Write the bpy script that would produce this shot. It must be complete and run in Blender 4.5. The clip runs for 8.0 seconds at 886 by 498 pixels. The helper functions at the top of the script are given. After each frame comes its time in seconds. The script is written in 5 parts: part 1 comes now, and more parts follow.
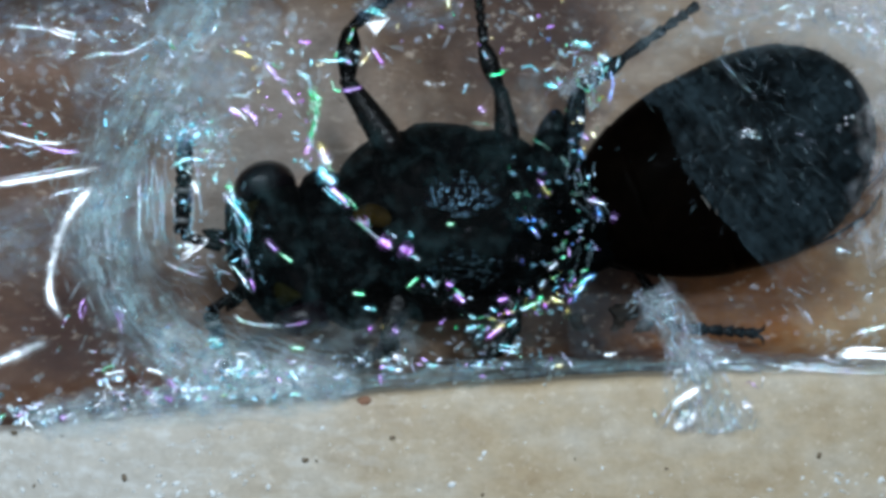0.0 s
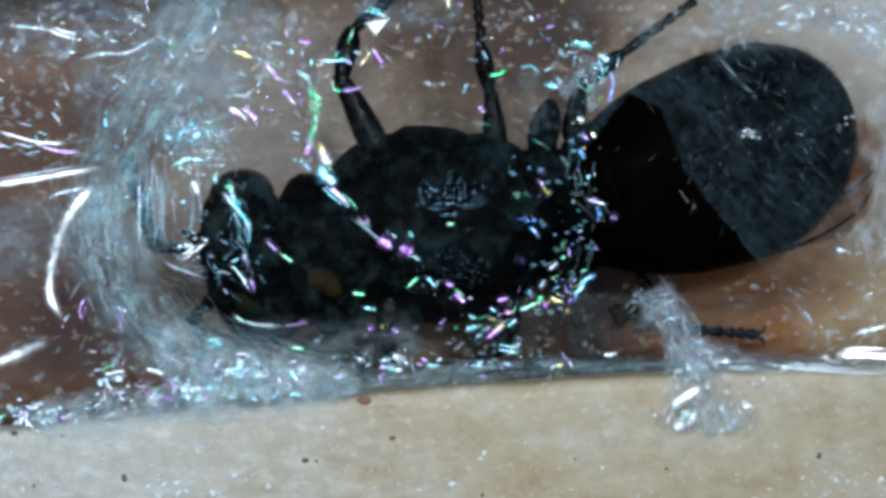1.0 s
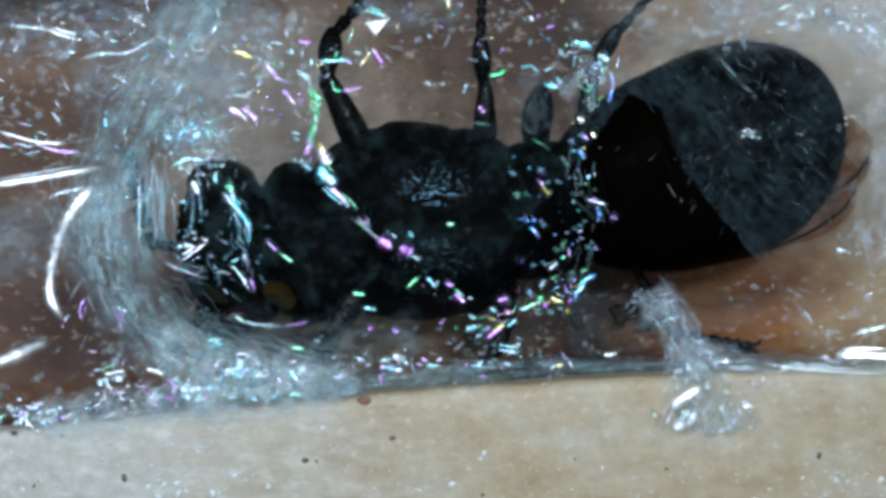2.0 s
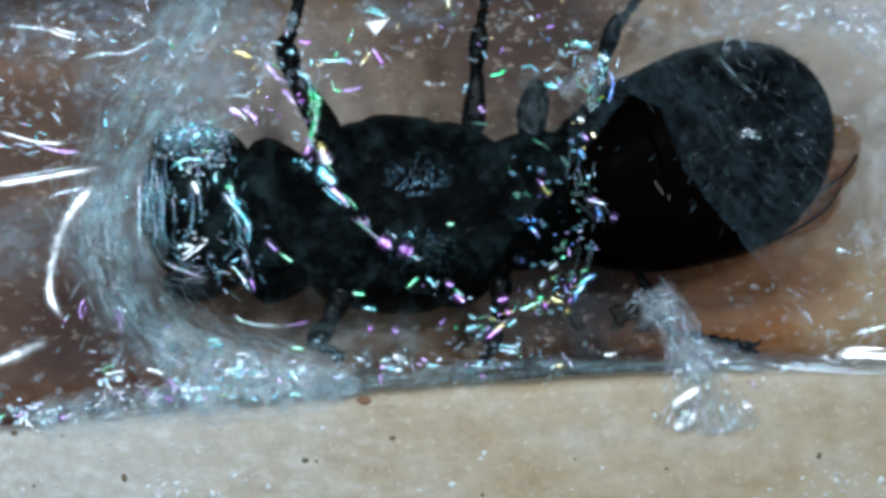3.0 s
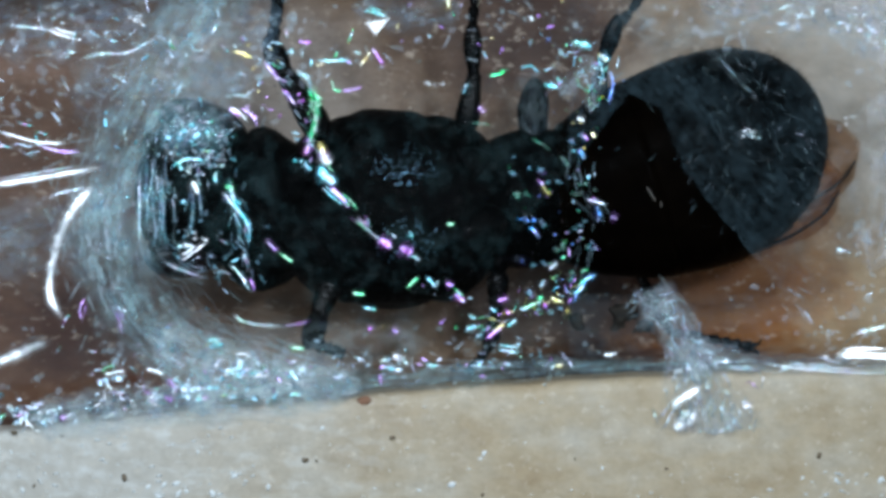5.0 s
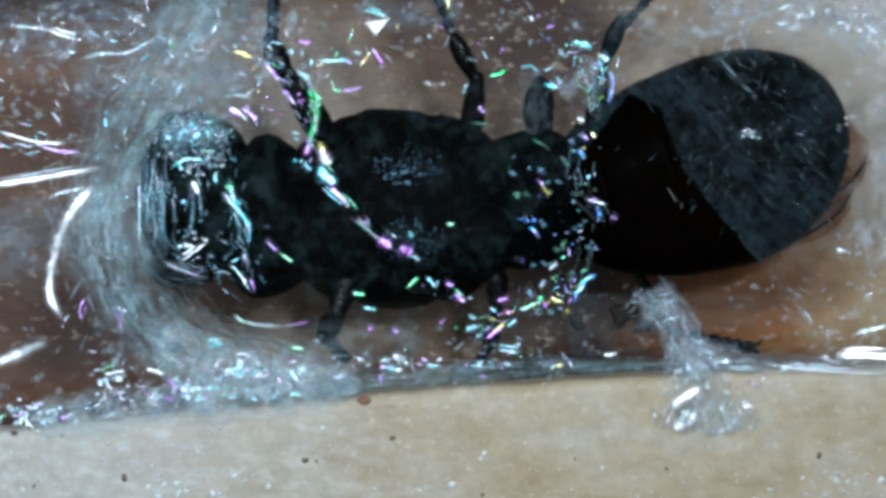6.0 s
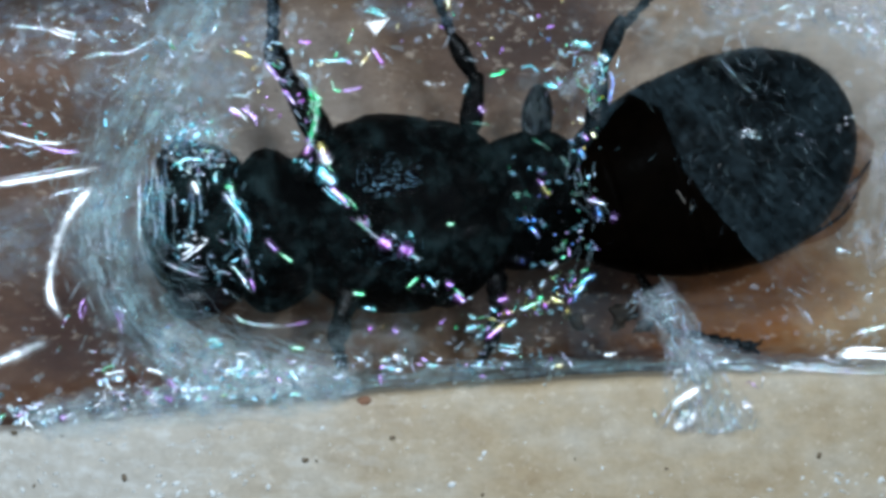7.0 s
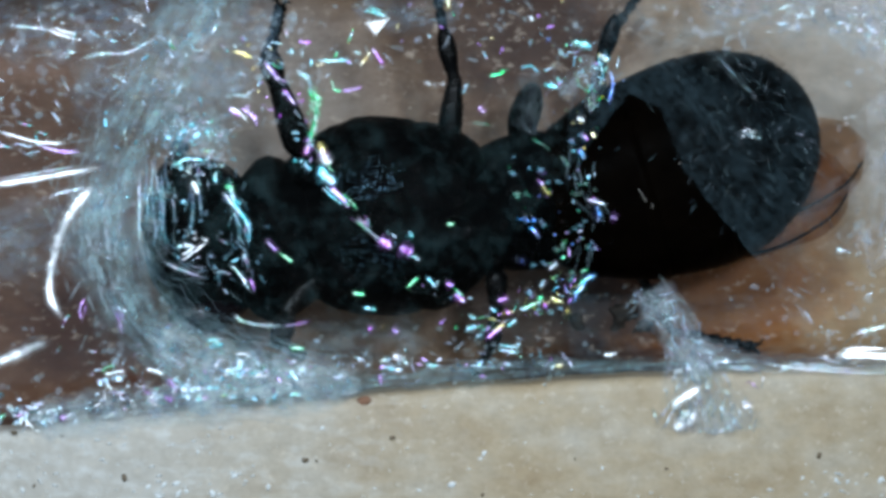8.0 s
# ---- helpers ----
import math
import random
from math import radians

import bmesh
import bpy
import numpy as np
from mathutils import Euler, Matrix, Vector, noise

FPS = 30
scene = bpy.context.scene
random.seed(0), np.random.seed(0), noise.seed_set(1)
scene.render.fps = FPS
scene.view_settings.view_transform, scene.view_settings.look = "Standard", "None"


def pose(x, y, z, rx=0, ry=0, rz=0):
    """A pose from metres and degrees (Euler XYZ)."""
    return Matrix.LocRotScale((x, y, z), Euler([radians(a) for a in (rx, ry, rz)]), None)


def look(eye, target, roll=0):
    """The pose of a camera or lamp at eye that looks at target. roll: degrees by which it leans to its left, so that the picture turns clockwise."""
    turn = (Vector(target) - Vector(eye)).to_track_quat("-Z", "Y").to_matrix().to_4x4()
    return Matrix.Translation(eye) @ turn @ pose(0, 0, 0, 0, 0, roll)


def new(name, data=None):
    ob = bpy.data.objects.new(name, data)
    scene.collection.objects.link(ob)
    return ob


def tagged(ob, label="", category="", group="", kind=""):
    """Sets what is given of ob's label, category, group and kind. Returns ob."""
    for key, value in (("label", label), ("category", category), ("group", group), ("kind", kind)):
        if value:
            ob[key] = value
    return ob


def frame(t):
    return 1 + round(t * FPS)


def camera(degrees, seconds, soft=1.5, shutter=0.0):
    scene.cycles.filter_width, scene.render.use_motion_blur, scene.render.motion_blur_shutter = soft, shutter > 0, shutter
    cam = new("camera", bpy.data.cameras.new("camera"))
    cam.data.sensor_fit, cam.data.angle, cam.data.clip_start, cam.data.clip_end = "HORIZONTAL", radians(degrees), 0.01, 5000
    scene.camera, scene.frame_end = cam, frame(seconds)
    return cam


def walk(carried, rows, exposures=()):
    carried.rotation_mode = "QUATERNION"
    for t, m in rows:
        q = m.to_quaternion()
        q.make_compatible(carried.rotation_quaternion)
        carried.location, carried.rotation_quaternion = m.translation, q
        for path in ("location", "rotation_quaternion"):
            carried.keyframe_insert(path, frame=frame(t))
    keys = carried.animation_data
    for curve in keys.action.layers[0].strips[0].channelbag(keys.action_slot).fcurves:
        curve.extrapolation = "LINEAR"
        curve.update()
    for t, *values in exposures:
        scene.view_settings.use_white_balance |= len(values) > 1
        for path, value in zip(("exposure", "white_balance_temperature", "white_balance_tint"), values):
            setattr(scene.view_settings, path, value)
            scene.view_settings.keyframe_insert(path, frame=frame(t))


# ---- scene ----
cam = camera(24, 8.0, soft=3.9)

# The block's top is z = 0; the lens hangs straight above it.
LENS = 22.13          # mm above the block
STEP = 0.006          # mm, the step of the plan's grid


def at(a, b, h):
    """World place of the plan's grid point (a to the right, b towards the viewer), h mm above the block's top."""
    k = STEP * (LENS - h) / LENS
    return Vector(((a - 784) * k, (441 - b) * k, h)) * 0.001


walk(cam, [(0.0, pose(0, 0, LENS * 0.001)), (8.0, pose(0, 0, LENS * 0.001))])

# ---- light: a ring of small white lamps round the lens, and dim room light ----
world = bpy.data.worlds.new("room")
scene.world = world
world.use_nodes = True
world.node_tree.nodes["Background"].inputs[0].default_value = (0.55, 0.82, 1.0, 1)
world.node_tree.nodes["Background"].inputs[1].default_value = 0.12
RING = 8
STRONG = []          # the brighter half of the ring
for i in range(RING):
    turn = 2 * math.pi * (i + 0.3) / RING
    eye = Vector((math.cos(turn) * 9.5 - 3.2, math.sin(turn) * 9.5 + 2.0, 19.0)) * 0.001
    lamp = bpy.data.lights.new("ring_lamp", "AREA")
    lamp.shape, lamp.size = "DISK", 0.0024
    lamp.energy = 0.000585 * (1.78 if math.sin(turn) > 0 else 0.25)
    lamp.color = (0.775, 0.93, 1.07)
    ob = new("ring_lamp", lamp)
    ob.matrix_world = look(eye, (0, 0, -0.001))
    if math.sin(turn) > 0:
        STRONG.append(eye)
scene.view_settings.exposure = 0.0
scene.cycles.transparent_max_bounces = 32


# ---- materials ----
def tree_of(name):
    m = bpy.data.materials.new(name)
    m.use_nodes = True
    t = m.node_tree
    t.nodes.clear()
    return m, t


def node(t, kind, **values):
    n = t.nodes.new(kind)
    for key, value in values.items():
        n.inputs[key.replace("_", " ")].default_value = value
    return n


def mm_coords(t, stretch=(1, 1, 1)):
    c = t.nodes.new("ShaderNodeTexCoord")
    m = t.nodes.new("ShaderNodeMapping")
    m.inputs["Scale"].default_value = [1000 * s for s in stretch]
    t.links.new(c.outputs["Object"], m.inputs["Vector"])
    return m.outputs["Vector"]


def grain(t, vector, scale, detail=4.0, rough=0.6):
    n = node(t, "ShaderNodeTexNoise", Scale=scale, Detail=detail, Roughness=rough)
    t.links.new(vector, n.inputs["Vector"])
    return n.outputs["Fac"]


def ramp(t, fac, *stops):
    r = t.nodes.new("ShaderNodeValToRGB")
    while len(r.color_ramp.elements) < len(stops):
        r.color_ramp.elements.new(0.5)
    for e, (p, c) in zip(r.color_ramp.elements, stops):
        e.position, e.color = p, (*c, 1) if len(c) == 3 else c
    t.links.new(fac, r.inputs["Fac"])
    return r.outputs["Color"]


def mixed(t, a, b, fac, blend="MIX"):
    m = t.nodes.new("ShaderNodeMix")
    m.data_type, m.blend_type = "RGBA", blend
    for socket, value in ((m.inputs[6], a), (m.inputs[7], b), (m.inputs[0], fac)):
        if isinstance(value, bpy.types.NodeSocket):
            t.links.new(value, socket)
        else:
            socket.default_value = value if isinstance(value, float) else (*value, 1)
    return m.outputs[2]


def bumped(t, height, strength, distance):
    b = node(t, "ShaderNodeBump", Strength=strength, Distance=distance * 0.001)
    t.links.new(height, b.inputs["Height"])
    return b.outputs["Normal"]


def finish(t, shader):
    o = t.nodes.new("ShaderNodeOutputMaterial")
    t.links.new(shader, o.inputs["Surface"])


def chitin(name, dark, light, rough=0.35, pits=14.0, relief=0.5, coat=0.0, spec=0.2):
    m, t = tree_of(name)
    v = mm_coords(t)
    p = node(t, "ShaderNodeBsdfPrincipled", Roughness=rough)
    p.inputs["Coat Weight"].default_value = coat
    p.inputs["Specular IOR Level"].default_value = spec
    p.inputs["Coat Roughness"].default_value = 0.12
    t.links.new(ramp(t, grain(t, v, 2.2), (0.35, dark), (0.7, light)), p.inputs["Base Color"])
    vor = node(t, "ShaderNodeTexVoronoi", Scale=pits)
    t.links.new(v, vor.inputs["Vector"])
    t.links.new(bumped(t, vor.outputs["Distance"], relief, 0.02), p.inputs["Normal"])
    r = ramp(t, grain(t, v, 9.0), (0.3, (rough * 0.8,) * 3), (0.75, (min(1, rough * 1.5),) * 3))
    t.links.new(r, p.inputs["Roughness"])
    finish(t, p.outputs[0])
    return m


def wood(name, dark, mid, light, rough, pull=0.22, streaks=0.75, stain=0.0, scale=0.9, spots=0.5, left_sheen=0.0):
    m, t = tree_of(name)
    v = mm_coords(t, (pull, 1.0, 1.0))
    fine = mm_coords(t, (0.3 + pull, 1.0, 1.0))
    p = node(t, "ShaderNodeBsdfPrincipled", Roughness=rough)
    base = ramp(t, grain(t, v, scale, 5.0), (0.30, dark), (0.5, mid), (0.70, light))
    if stain:
        # an old dark stain that soaked in from the channel's closed end
        sep = t.nodes.new("ShaderNodeSeparateXYZ")
        t.links.new(mm_coords(t), sep.inputs[0])
        reach = t.nodes.new("ShaderNodeMapRange")
        reach.inputs["From Min"].default_value, reach.inputs["From Max"].default_value = 3.4, -4.2
        t.links.new(sep.outputs["X"], reach.inputs["Value"])
        soak = mixed(t, reach.outputs["Result"], grain(t, mm_coords(t), 0.8, 4.0), 0.5)
        base = mixed(t, base, ramp(t, soak, (0.35, (1, 1, 1)), (0.75, (stain * 1.1, stain * 0.74, stain * 0.62))), 1.0, "MULTIPLY")
    if stain:
        # bare pale wood towards the channel's mouth
        bare = t.nodes.new("ShaderNodeMapRange")
        bare.inputs["From Min"].default_value, bare.inputs["From Max"].default_value = 3.0, 4.8
        t.links.new(sep.outputs["X"], bare.inputs["Value"])
        worn = mixed(t, bare.outputs["Result"], grain(t, mm_coords(t), 1.2, 5.0, 0.65), 0.4)
        base = mixed(t, base, (0.66, 0.56, 0.47), ramp(t, worn, (0.36, (0, 0, 0)), (0.70, (0.85, 0.85, 0.85))))
        # patches where the stain has worn off
        for x, y, wide in ((-1.9, 1.75, 1.9), (-2.75, 0.6, 1.3)):
            spot = t.nodes.new("ShaderNodeMapping")
            spot.inputs["Location"].default_value = (-x, -y, 0)
            spot.inputs["Scale"].default_value = (1, 1, 0)
            t.links.new(mm_coords(t), spot.inputs["Vector"])
            away = t.nodes.new("ShaderNodeVectorMath")
            away.operation = "LENGTH"
            t.links.new(spot.outputs["Vector"], away.inputs[0])
            near = t.nodes.new("ShaderNodeMapRange")
            near.inputs["From Min"].default_value, near.inputs["From Max"].default_value = wide, 0.2
            t.links.new(away.outputs["Value"], near.inputs["Value"])
            rubbed = mixed(t, near.outputs["Result"], grain(t, mm_coords(t), 1.9, 5.0, 0.65), 0.4)
            base = mixed(t, base, (0.52, 0.45, 0.40), ramp(t, rubbed, (0.34, (0, 0, 0)), (0.62, (0.5, 0.5, 0.5))))
        # orange-brown smears of old nest lining; the dark tones by the bee paint in shade
        for x, y, wide, tone in ((3.1, -0.6, 2.7, (0.76, 0.40, 0.11)), (4.9, -0.9, 2.4, (0.80, 0.66, 0.46)), (1.25, -0.75, 2.0, (0.26, 0.19, 0.14)), (0.55, 2.5, 2.6, (0.42, 0.33, 0.26)), (1.25, 2.45, 1.8, (0.46, 0.32, 0.25)), (2.0, -0.6, 1.4, (0.42, 0.34, 0.30)), (-4.1, -1.0, 1.5, (0.62, 0.42, 0.32))):
            spot = t.nodes.new("ShaderNodeMapping")
            spot.inputs["Location"].default_value = (-x, -y, 0)
            spot.inputs["Scale"].default_value = (1, 1, 0)
            t.links.new(mm_coords(t), spot.inputs["Vector"])
            away = t.nodes.new("ShaderNodeVectorMath")
            away.operation = "LENGTH"
            t.links.new(spot.outputs["Vector"], away.inputs[0])
            near = t.nodes.new("ShaderNodeMapRange")
            near.inputs["From Min"].default_value, near.inputs["From Max"].default_value = wide, 0.2
            t.links.new(away.outputs["Value"], near.inputs["Value"])
            smear_shade = mixed(t, near.outputs["Result"], grain(t, mm_coords(t), 1.6, 5.0, 0.65), 0.5)
            base = mixed(t, base, ramp(t, smear_shade, (0.40, (1, 1, 1)), (0.62, tone)), 1.0, "MULTIPLY")
    if left_sheen:
        # greyer and whiter towards the left end: the wood's sheen put into its colour
        sep = t.nodes.new("ShaderNodeSeparateXYZ")
        t.links.new(mm_coords(t), sep.inputs[0])
        grey = t.nodes.new("ShaderNodeMapRange")
        grey.inputs["From Min"].default_value, grey.inputs["From Max"].default_value = 1.0, -4.5
        t.links.new(sep.outputs["X"], grey.inputs["Value"])
        sheen_mix = mixed(t, grey.outputs["Result"], grain(t, mm_coords(t), 0.9, 5.0, 0.65), 0.4)
        base = mixed(t, base, (0.70, 0.67, 0.63), ramp(t, sheen_mix, (0.25, (0, 0, 0)), (0.75, (left_sheen,) * 3)))
    if left_sheen:
        # whitish flecks on that side, painted as the glints of raised fibres
        fibre_glint = ramp(t, grain(t, mm_coords(t, (0.55, 1.0, 1.0)), 6.5, 5.0, 0.7), (0.50, (0, 0, 0)), (0.64, (0.75, 0.75, 0.75)))
        reach = ramp(t, grey.outputs["Result"], (0.15, (0.1, 0.1, 0.1)), (0.8, (1, 1, 1)))
        base = mixed(t, base, (0.84, 0.82, 0.79), mixed(t, fibre_glint, reach, 1.0, "MULTIPLY"))
    streak = ramp(t, grain(t, fine, 5.0, 6.0, 0.7), (0.3, (0.72, 0.68, 0.62)), (0.7, (1.12, 1.12, 1.12)))
    pale = ramp(t, grain(t, fine, 8.0, 4.0, 0.65), (0.58, (0, 0, 0)), (0.72, (spots, spots, spots)))
    t.links.new(mixed(t, mixed(t, base, streak, streaks, "MULTIPLY"), [min(1, c * 1.25 + 0.05) for c in light], pale), p.inputs["Base Color"])
    t.links.new(bumped(t, grain(t, fine, 9.0, 6.0, 0.7), 0.5, 0.03), p.inputs["Normal"])
    p.inputs["Coat Weight"].default_value = 0.22
    p.inputs["Coat Roughness"].default_value = 0.16
    t.links.new(bumped(t, grain(t, fine, 13.0, 5.0, 0.75), 1.0, 0.05), p.inputs["Coat Normal"])
    finish(t, p.outputs[0])
    return m


def sheet(name, tint, body, gloss, rough, scale, relief, blotch=(0.4, 0.75), scratched=0.0):
    """Clear film: mostly see-through, some gloss, a milky share that comes and goes."""
    m, t = tree_of(name)
    v = mm_coords(t)
    clear = t.nodes.new("ShaderNodeBsdfTransparent")
    milk = node(t, "ShaderNodeBsdfDiffuse", Color=(*tint, 1))
    shine = node(t, "ShaderNodeBsdfGlossy", Color=(1, 1, 1, 1), Roughness=rough)
    n = bumped(t, grain(t, v, scale, 5.0, 0.65), 1.0, relief)
    t.links.new(n, shine.inputs["Normal"])
    marks = grain(t, v, scale * 0.5, 6.0, 0.75)
    if scratched:
        c = t.nodes.new("ShaderNodeTexCoord")
        spin, pull = t.nodes.new("ShaderNodeMapping"), t.nodes.new("ShaderNodeMapping")
        spin.inputs["Rotation"].default_value = (0, 0, radians(50))
        pull.inputs["Scale"].default_value = (900, 9000, 1000)
        t.links.new(c.outputs["Object"], spin.inputs["Vector"])
        t.links.new(spin.outputs["Vector"], pull.inputs["Vector"])
        marks = mixed(t, marks, grain(t, pull.outputs["Vector"], 3.6, 4.0, 0.7), 0.4)
    share = ramp(t, marks, (blotch[0], (0, 0, 0)), (blotch[1], (body,) * 3))
    if scratched:
        wear = ramp(t, grain(t, v, 1.7, 5.0, 0.7), (0.40, (0.16, 0.16, 0.16)), (0.64, (1.25, 1.25, 1.25)))
        share = mixed(t, share, wear, 1.0, "MULTIPLY")
    a = t.nodes.new("ShaderNodeMixShader")
    t.links.new(share, a.inputs[0])
    t.links.new(clear.outputs[0], a.inputs[1])
    t.links.new(milk.outputs[0], a.inputs[2])
    b = t.nodes.new("ShaderNodeMixShader")
    b.inputs[0].default_value = gloss
    t.links.new(a.outputs[0], b.inputs[1])
    t.links.new(shine.outputs[0], b.inputs[2])
    finish(t, b.outputs[0])
    return m


def foil(name, tint, solid=0.8, rough=0.28, play=0.35, metal=0.6, streak=3.5, dense=0.36, fine=False):
    """A crease of the film that mirrors the lamps, thinning to its rims, its thin layers running through several hues."""
    m, t = tree_of(name)
    v = mm_coords(t)
    uv = t.nodes.new("ShaderNodeTexCoord").outputs["UV"]
    sep = t.nodes.new("ShaderNodeSeparateXYZ")
    t.links.new(uv, sep.inputs[0])
    # opacity across the crease imitates the bloom round a bright glint
    if fine:
        across = ramp(t, sep.outputs["X"], (0.0, (0, 0, 0)), (0.22, (0.12,) * 3), (0.44, (1, 1, 1)), (0.56, (1, 1, 1)), (0.78, (0.12,) * 3), (1.0, (0, 0, 0)))
    else:
        across = ramp(t, sep.outputs["X"], (0.0, (0, 0, 0)), (0.16, (0.012,) * 3), (0.30, (0.06,) * 3), (0.41, (0.3,) * 3), (0.5, (1, 1, 1)), (0.59, (0.3,) * 3), (0.70, (0.06,) * 3), (0.84, (0.012,) * 3), (1.0, (0, 0, 0)))
    along = ramp(t, sep.outputs["Y"], (0.0, (0, 0, 0)), (0.08, (0.12,) * 3), (0.22, (1, 1, 1)), (0.78, (1, 1, 1)), (0.92, (0.12,) * 3), (1.0, (0, 0, 0)))
    p = node(t, "ShaderNodeBsdfPrincipled", Roughness=rough, Metallic=metal)
    hues = ramp(t, grain(t, v, 8.0, 2.0), (0.30, (0.75, 0.18, 0.95)), (0.38, (0.95, 0.45, 0.9)), (0.45, (0.8, 0.9, 1.0)), (0.52, (0.25, 0.75, 1.0)), (0.58, (0.1, 0.85, 0.6)), (0.64, (0.1, 0.9, 0.2)), (0.72, (0.95, 0.8, 0.1)))
    # highlight painted in: whitish core along the crease, full layer colour towards the rims
    glare = ramp(t, sep.outputs["X"], (0.34, (0, 0, 0)), (0.48, (0.6, 0.6, 0.6)), (0.52, (0.6, 0.6, 0.6)), (0.66, (0, 0, 0)))
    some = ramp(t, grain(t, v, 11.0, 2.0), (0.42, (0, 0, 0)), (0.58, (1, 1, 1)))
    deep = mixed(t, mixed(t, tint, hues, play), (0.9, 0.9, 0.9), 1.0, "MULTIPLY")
    t.links.new(mixed(t, deep, (0.95, 0.96, 1.0), mixed(t, glare, some, 1.0, "MULTIPLY")), p.inputs["Base Color"])
    t.links.new(bumped(t, grain(t, v, 14.0, 3.0), 0.2, 0.012), p.inputs["Normal"])
    clear = t.nodes.new("ShaderNodeBsdfTransparent")
    x = t.nodes.new("ShaderNodeMixShader")
    own_id = t.nodes.new("ShaderNodeObjectInfo").outputs["Random"]
    pull = t.nodes.new("ShaderNodeMapping")
    pull.inputs["Scale"].default_value = (streak, 1.6, 1)
    t.links.new(uv, pull.inputs["Vector"])
    far = t.nodes.new("ShaderNodeVectorMath")
    far.operation = "ADD"
    t.links.new(pull.outputs["Vector"], far.inputs[0])
    t.links.new(own_id, far.inputs[1])
    lines = grain(t, far.outputs[0], 1.6, 4.0, 0.65)
    blots = grain(t, v, 30.0, 3.0)
    thick = ramp(t, mixed(t, lines, blots, 0.45), (dense, (solid * 0.06,) * 3), (dense + 0.17, (solid,) * 3))
    t.links.new(mixed(t, mixed(t, thick, across, 1.0, "MULTIPLY"), along, 1.0, "MULTIPLY"), x.inputs[0])
    t.links.new(clear.outputs[0], x.inputs[1])
    t.links.new(p.outputs[0], x.inputs[2])
    finish(t, x.outputs[0])
    return m


def plain(name, colour, rough, other=None, scale=6.0, clear_share=0.0, metal=0.0, spec=0.5):
    m, t = tree_of(name)
    v = mm_coords(t)
    p = node(t, "ShaderNodeBsdfPrincipled", Roughness=rough, Metallic=metal)
    p.inputs["Specular IOR Level"].default_value = spec
    t.links.new(ramp(t, grain(t, v, scale), (0.3, colour), (0.7, other or colour)), p.inputs["Base Color"])
    out = p.outputs[0]
    if clear_share:
        clear = t.nodes.new("ShaderNodeBsdfTransparent")
        x = t.nodes.new("ShaderNodeMixShader")
        x.inputs[0].default_value = 1 - clear_share
        t.links.new(clear.outputs[0], x.inputs[1])
        t.links.new(out, x.inputs[2])
        out = x.outputs[0]
    finish(t, out)
    return m


PALE_WOOD = wood("pale_wood", (0.49, 0.34, 0.19), (0.58, 0.45, 0.30), (0.65, 0.56, 0.45), 0.42, 0.6, 0.7, 0.0, 1.3, 0.65, 0.75)
STAINED_WOOD = wood("stained_wood", (0.14, 0.066, 0.034), (0.33, 0.21, 0.125), (0.58, 0.45, 0.345), 0.55, 0.35, 0.8, 0.40)
BLACK = chitin("black_chitin", (0.0004, 0.0006, 0.0007), (0.0015, 0.0021, 0.0023), 0.5, 16.0, 0.6, 0.0, 0.02)
GLOSSY_BLACK = chitin("glossy_black_chitin", (0.0010, 0.0007, 0.0005), (0.0026, 0.0016, 0.0010), 0.3, 9.0, 0.05, 0.0, 0.005)
LEG_BLACK = chitin("leg_chitin", (0.001, 0.001, 0.0013), (0.005, 0.0045, 0.004), 0.22, 24.0, 0.3, 0.0, 0.12)
EYE = chitin("eye", (0.003, 0.0022, 0.003), (0.008, 0.005, 0.007), 0.2, 40.0, 0.15, 0.1, 0.2)
YELLOW = plain("yellow_mark", (0.030, 0.017, 0.0004), 0.7, (0.003, 0.002, 0.0006), 5.0, 0.0, 0.0, 0.05)
OLIVE = plain("olive_mark", (0.013, 0.012, 0.0004), 0.7, (0.002, 0.0025, 0.001), 5.0, 0.0, 0.0, 0.05)
RING_PALE = plain("pale_ring", (0.20, 0.20, 0.19), 0.5, (0.08, 0.08, 0.08))
PIT_GLINT = plain("pit_glint", (0.30, 0.55, 0.72), 0.36, (0.08, 0.18, 0.26), 6.0, 0.0, 0.9)
HAIR = plain("hair", (0.003, 0.003, 0.0035), 0.7, (0.008, 0.008, 0.009), 3.0, 0.35, 0.0, 0.15)
LAMP_GLINT = plain("scratch", (0.35, 0.30, 0.27), 0.2, (0.15, 0.13, 0.12))
FILM = sheet("clear_film", (0.50, 0.88, 0.95), 0.016, 0.0016, 0.07, 5.0, 0.08, (0.52, 0.80))
SCUFFED = sheet("scuffed_film", (0.46, 0.74, 0.88), 0.076, 0.0015, 0.2, 24.0, 0.05, (0.38, 0.74), 0.8)
MOTTLED = sheet("mottled_film", (0.32, 0.64, 0.66), 0.036, 0.0006, 0.2, 5.0, 0.05, (0.47, 0.75))
FIBRE = foil("fibre", (0.52, 0.80, 0.90), 0.2, 0.45, 0.12, 0.3, 1.0, fine=True)
FROST = foil("frost", (0.60, 0.76, 0.85), 0.30, 0.40, 0.12, 0.3, 1.0, fine=True)
WHITE = foil("white_crease", (0.97, 0.98, 1.0), 1.0, 0.30, 0.10, 0.8, 3.0, 0.27)
BRIGHT = foil("bright_crease", (0.98, 0.98, 1.0), 1.0, 0.34, 0.06, 0.8, 1.5, 0.12, fine=True)
SILVER = foil("silver_crease", (0.72, 0.88, 0.98), 0.75, 0.28, 0.3, 0.9)
PINK = foil("pink_crease", (0.72, 0.16, 0.95), 1.0, 0.30, 0.25, 1.0)
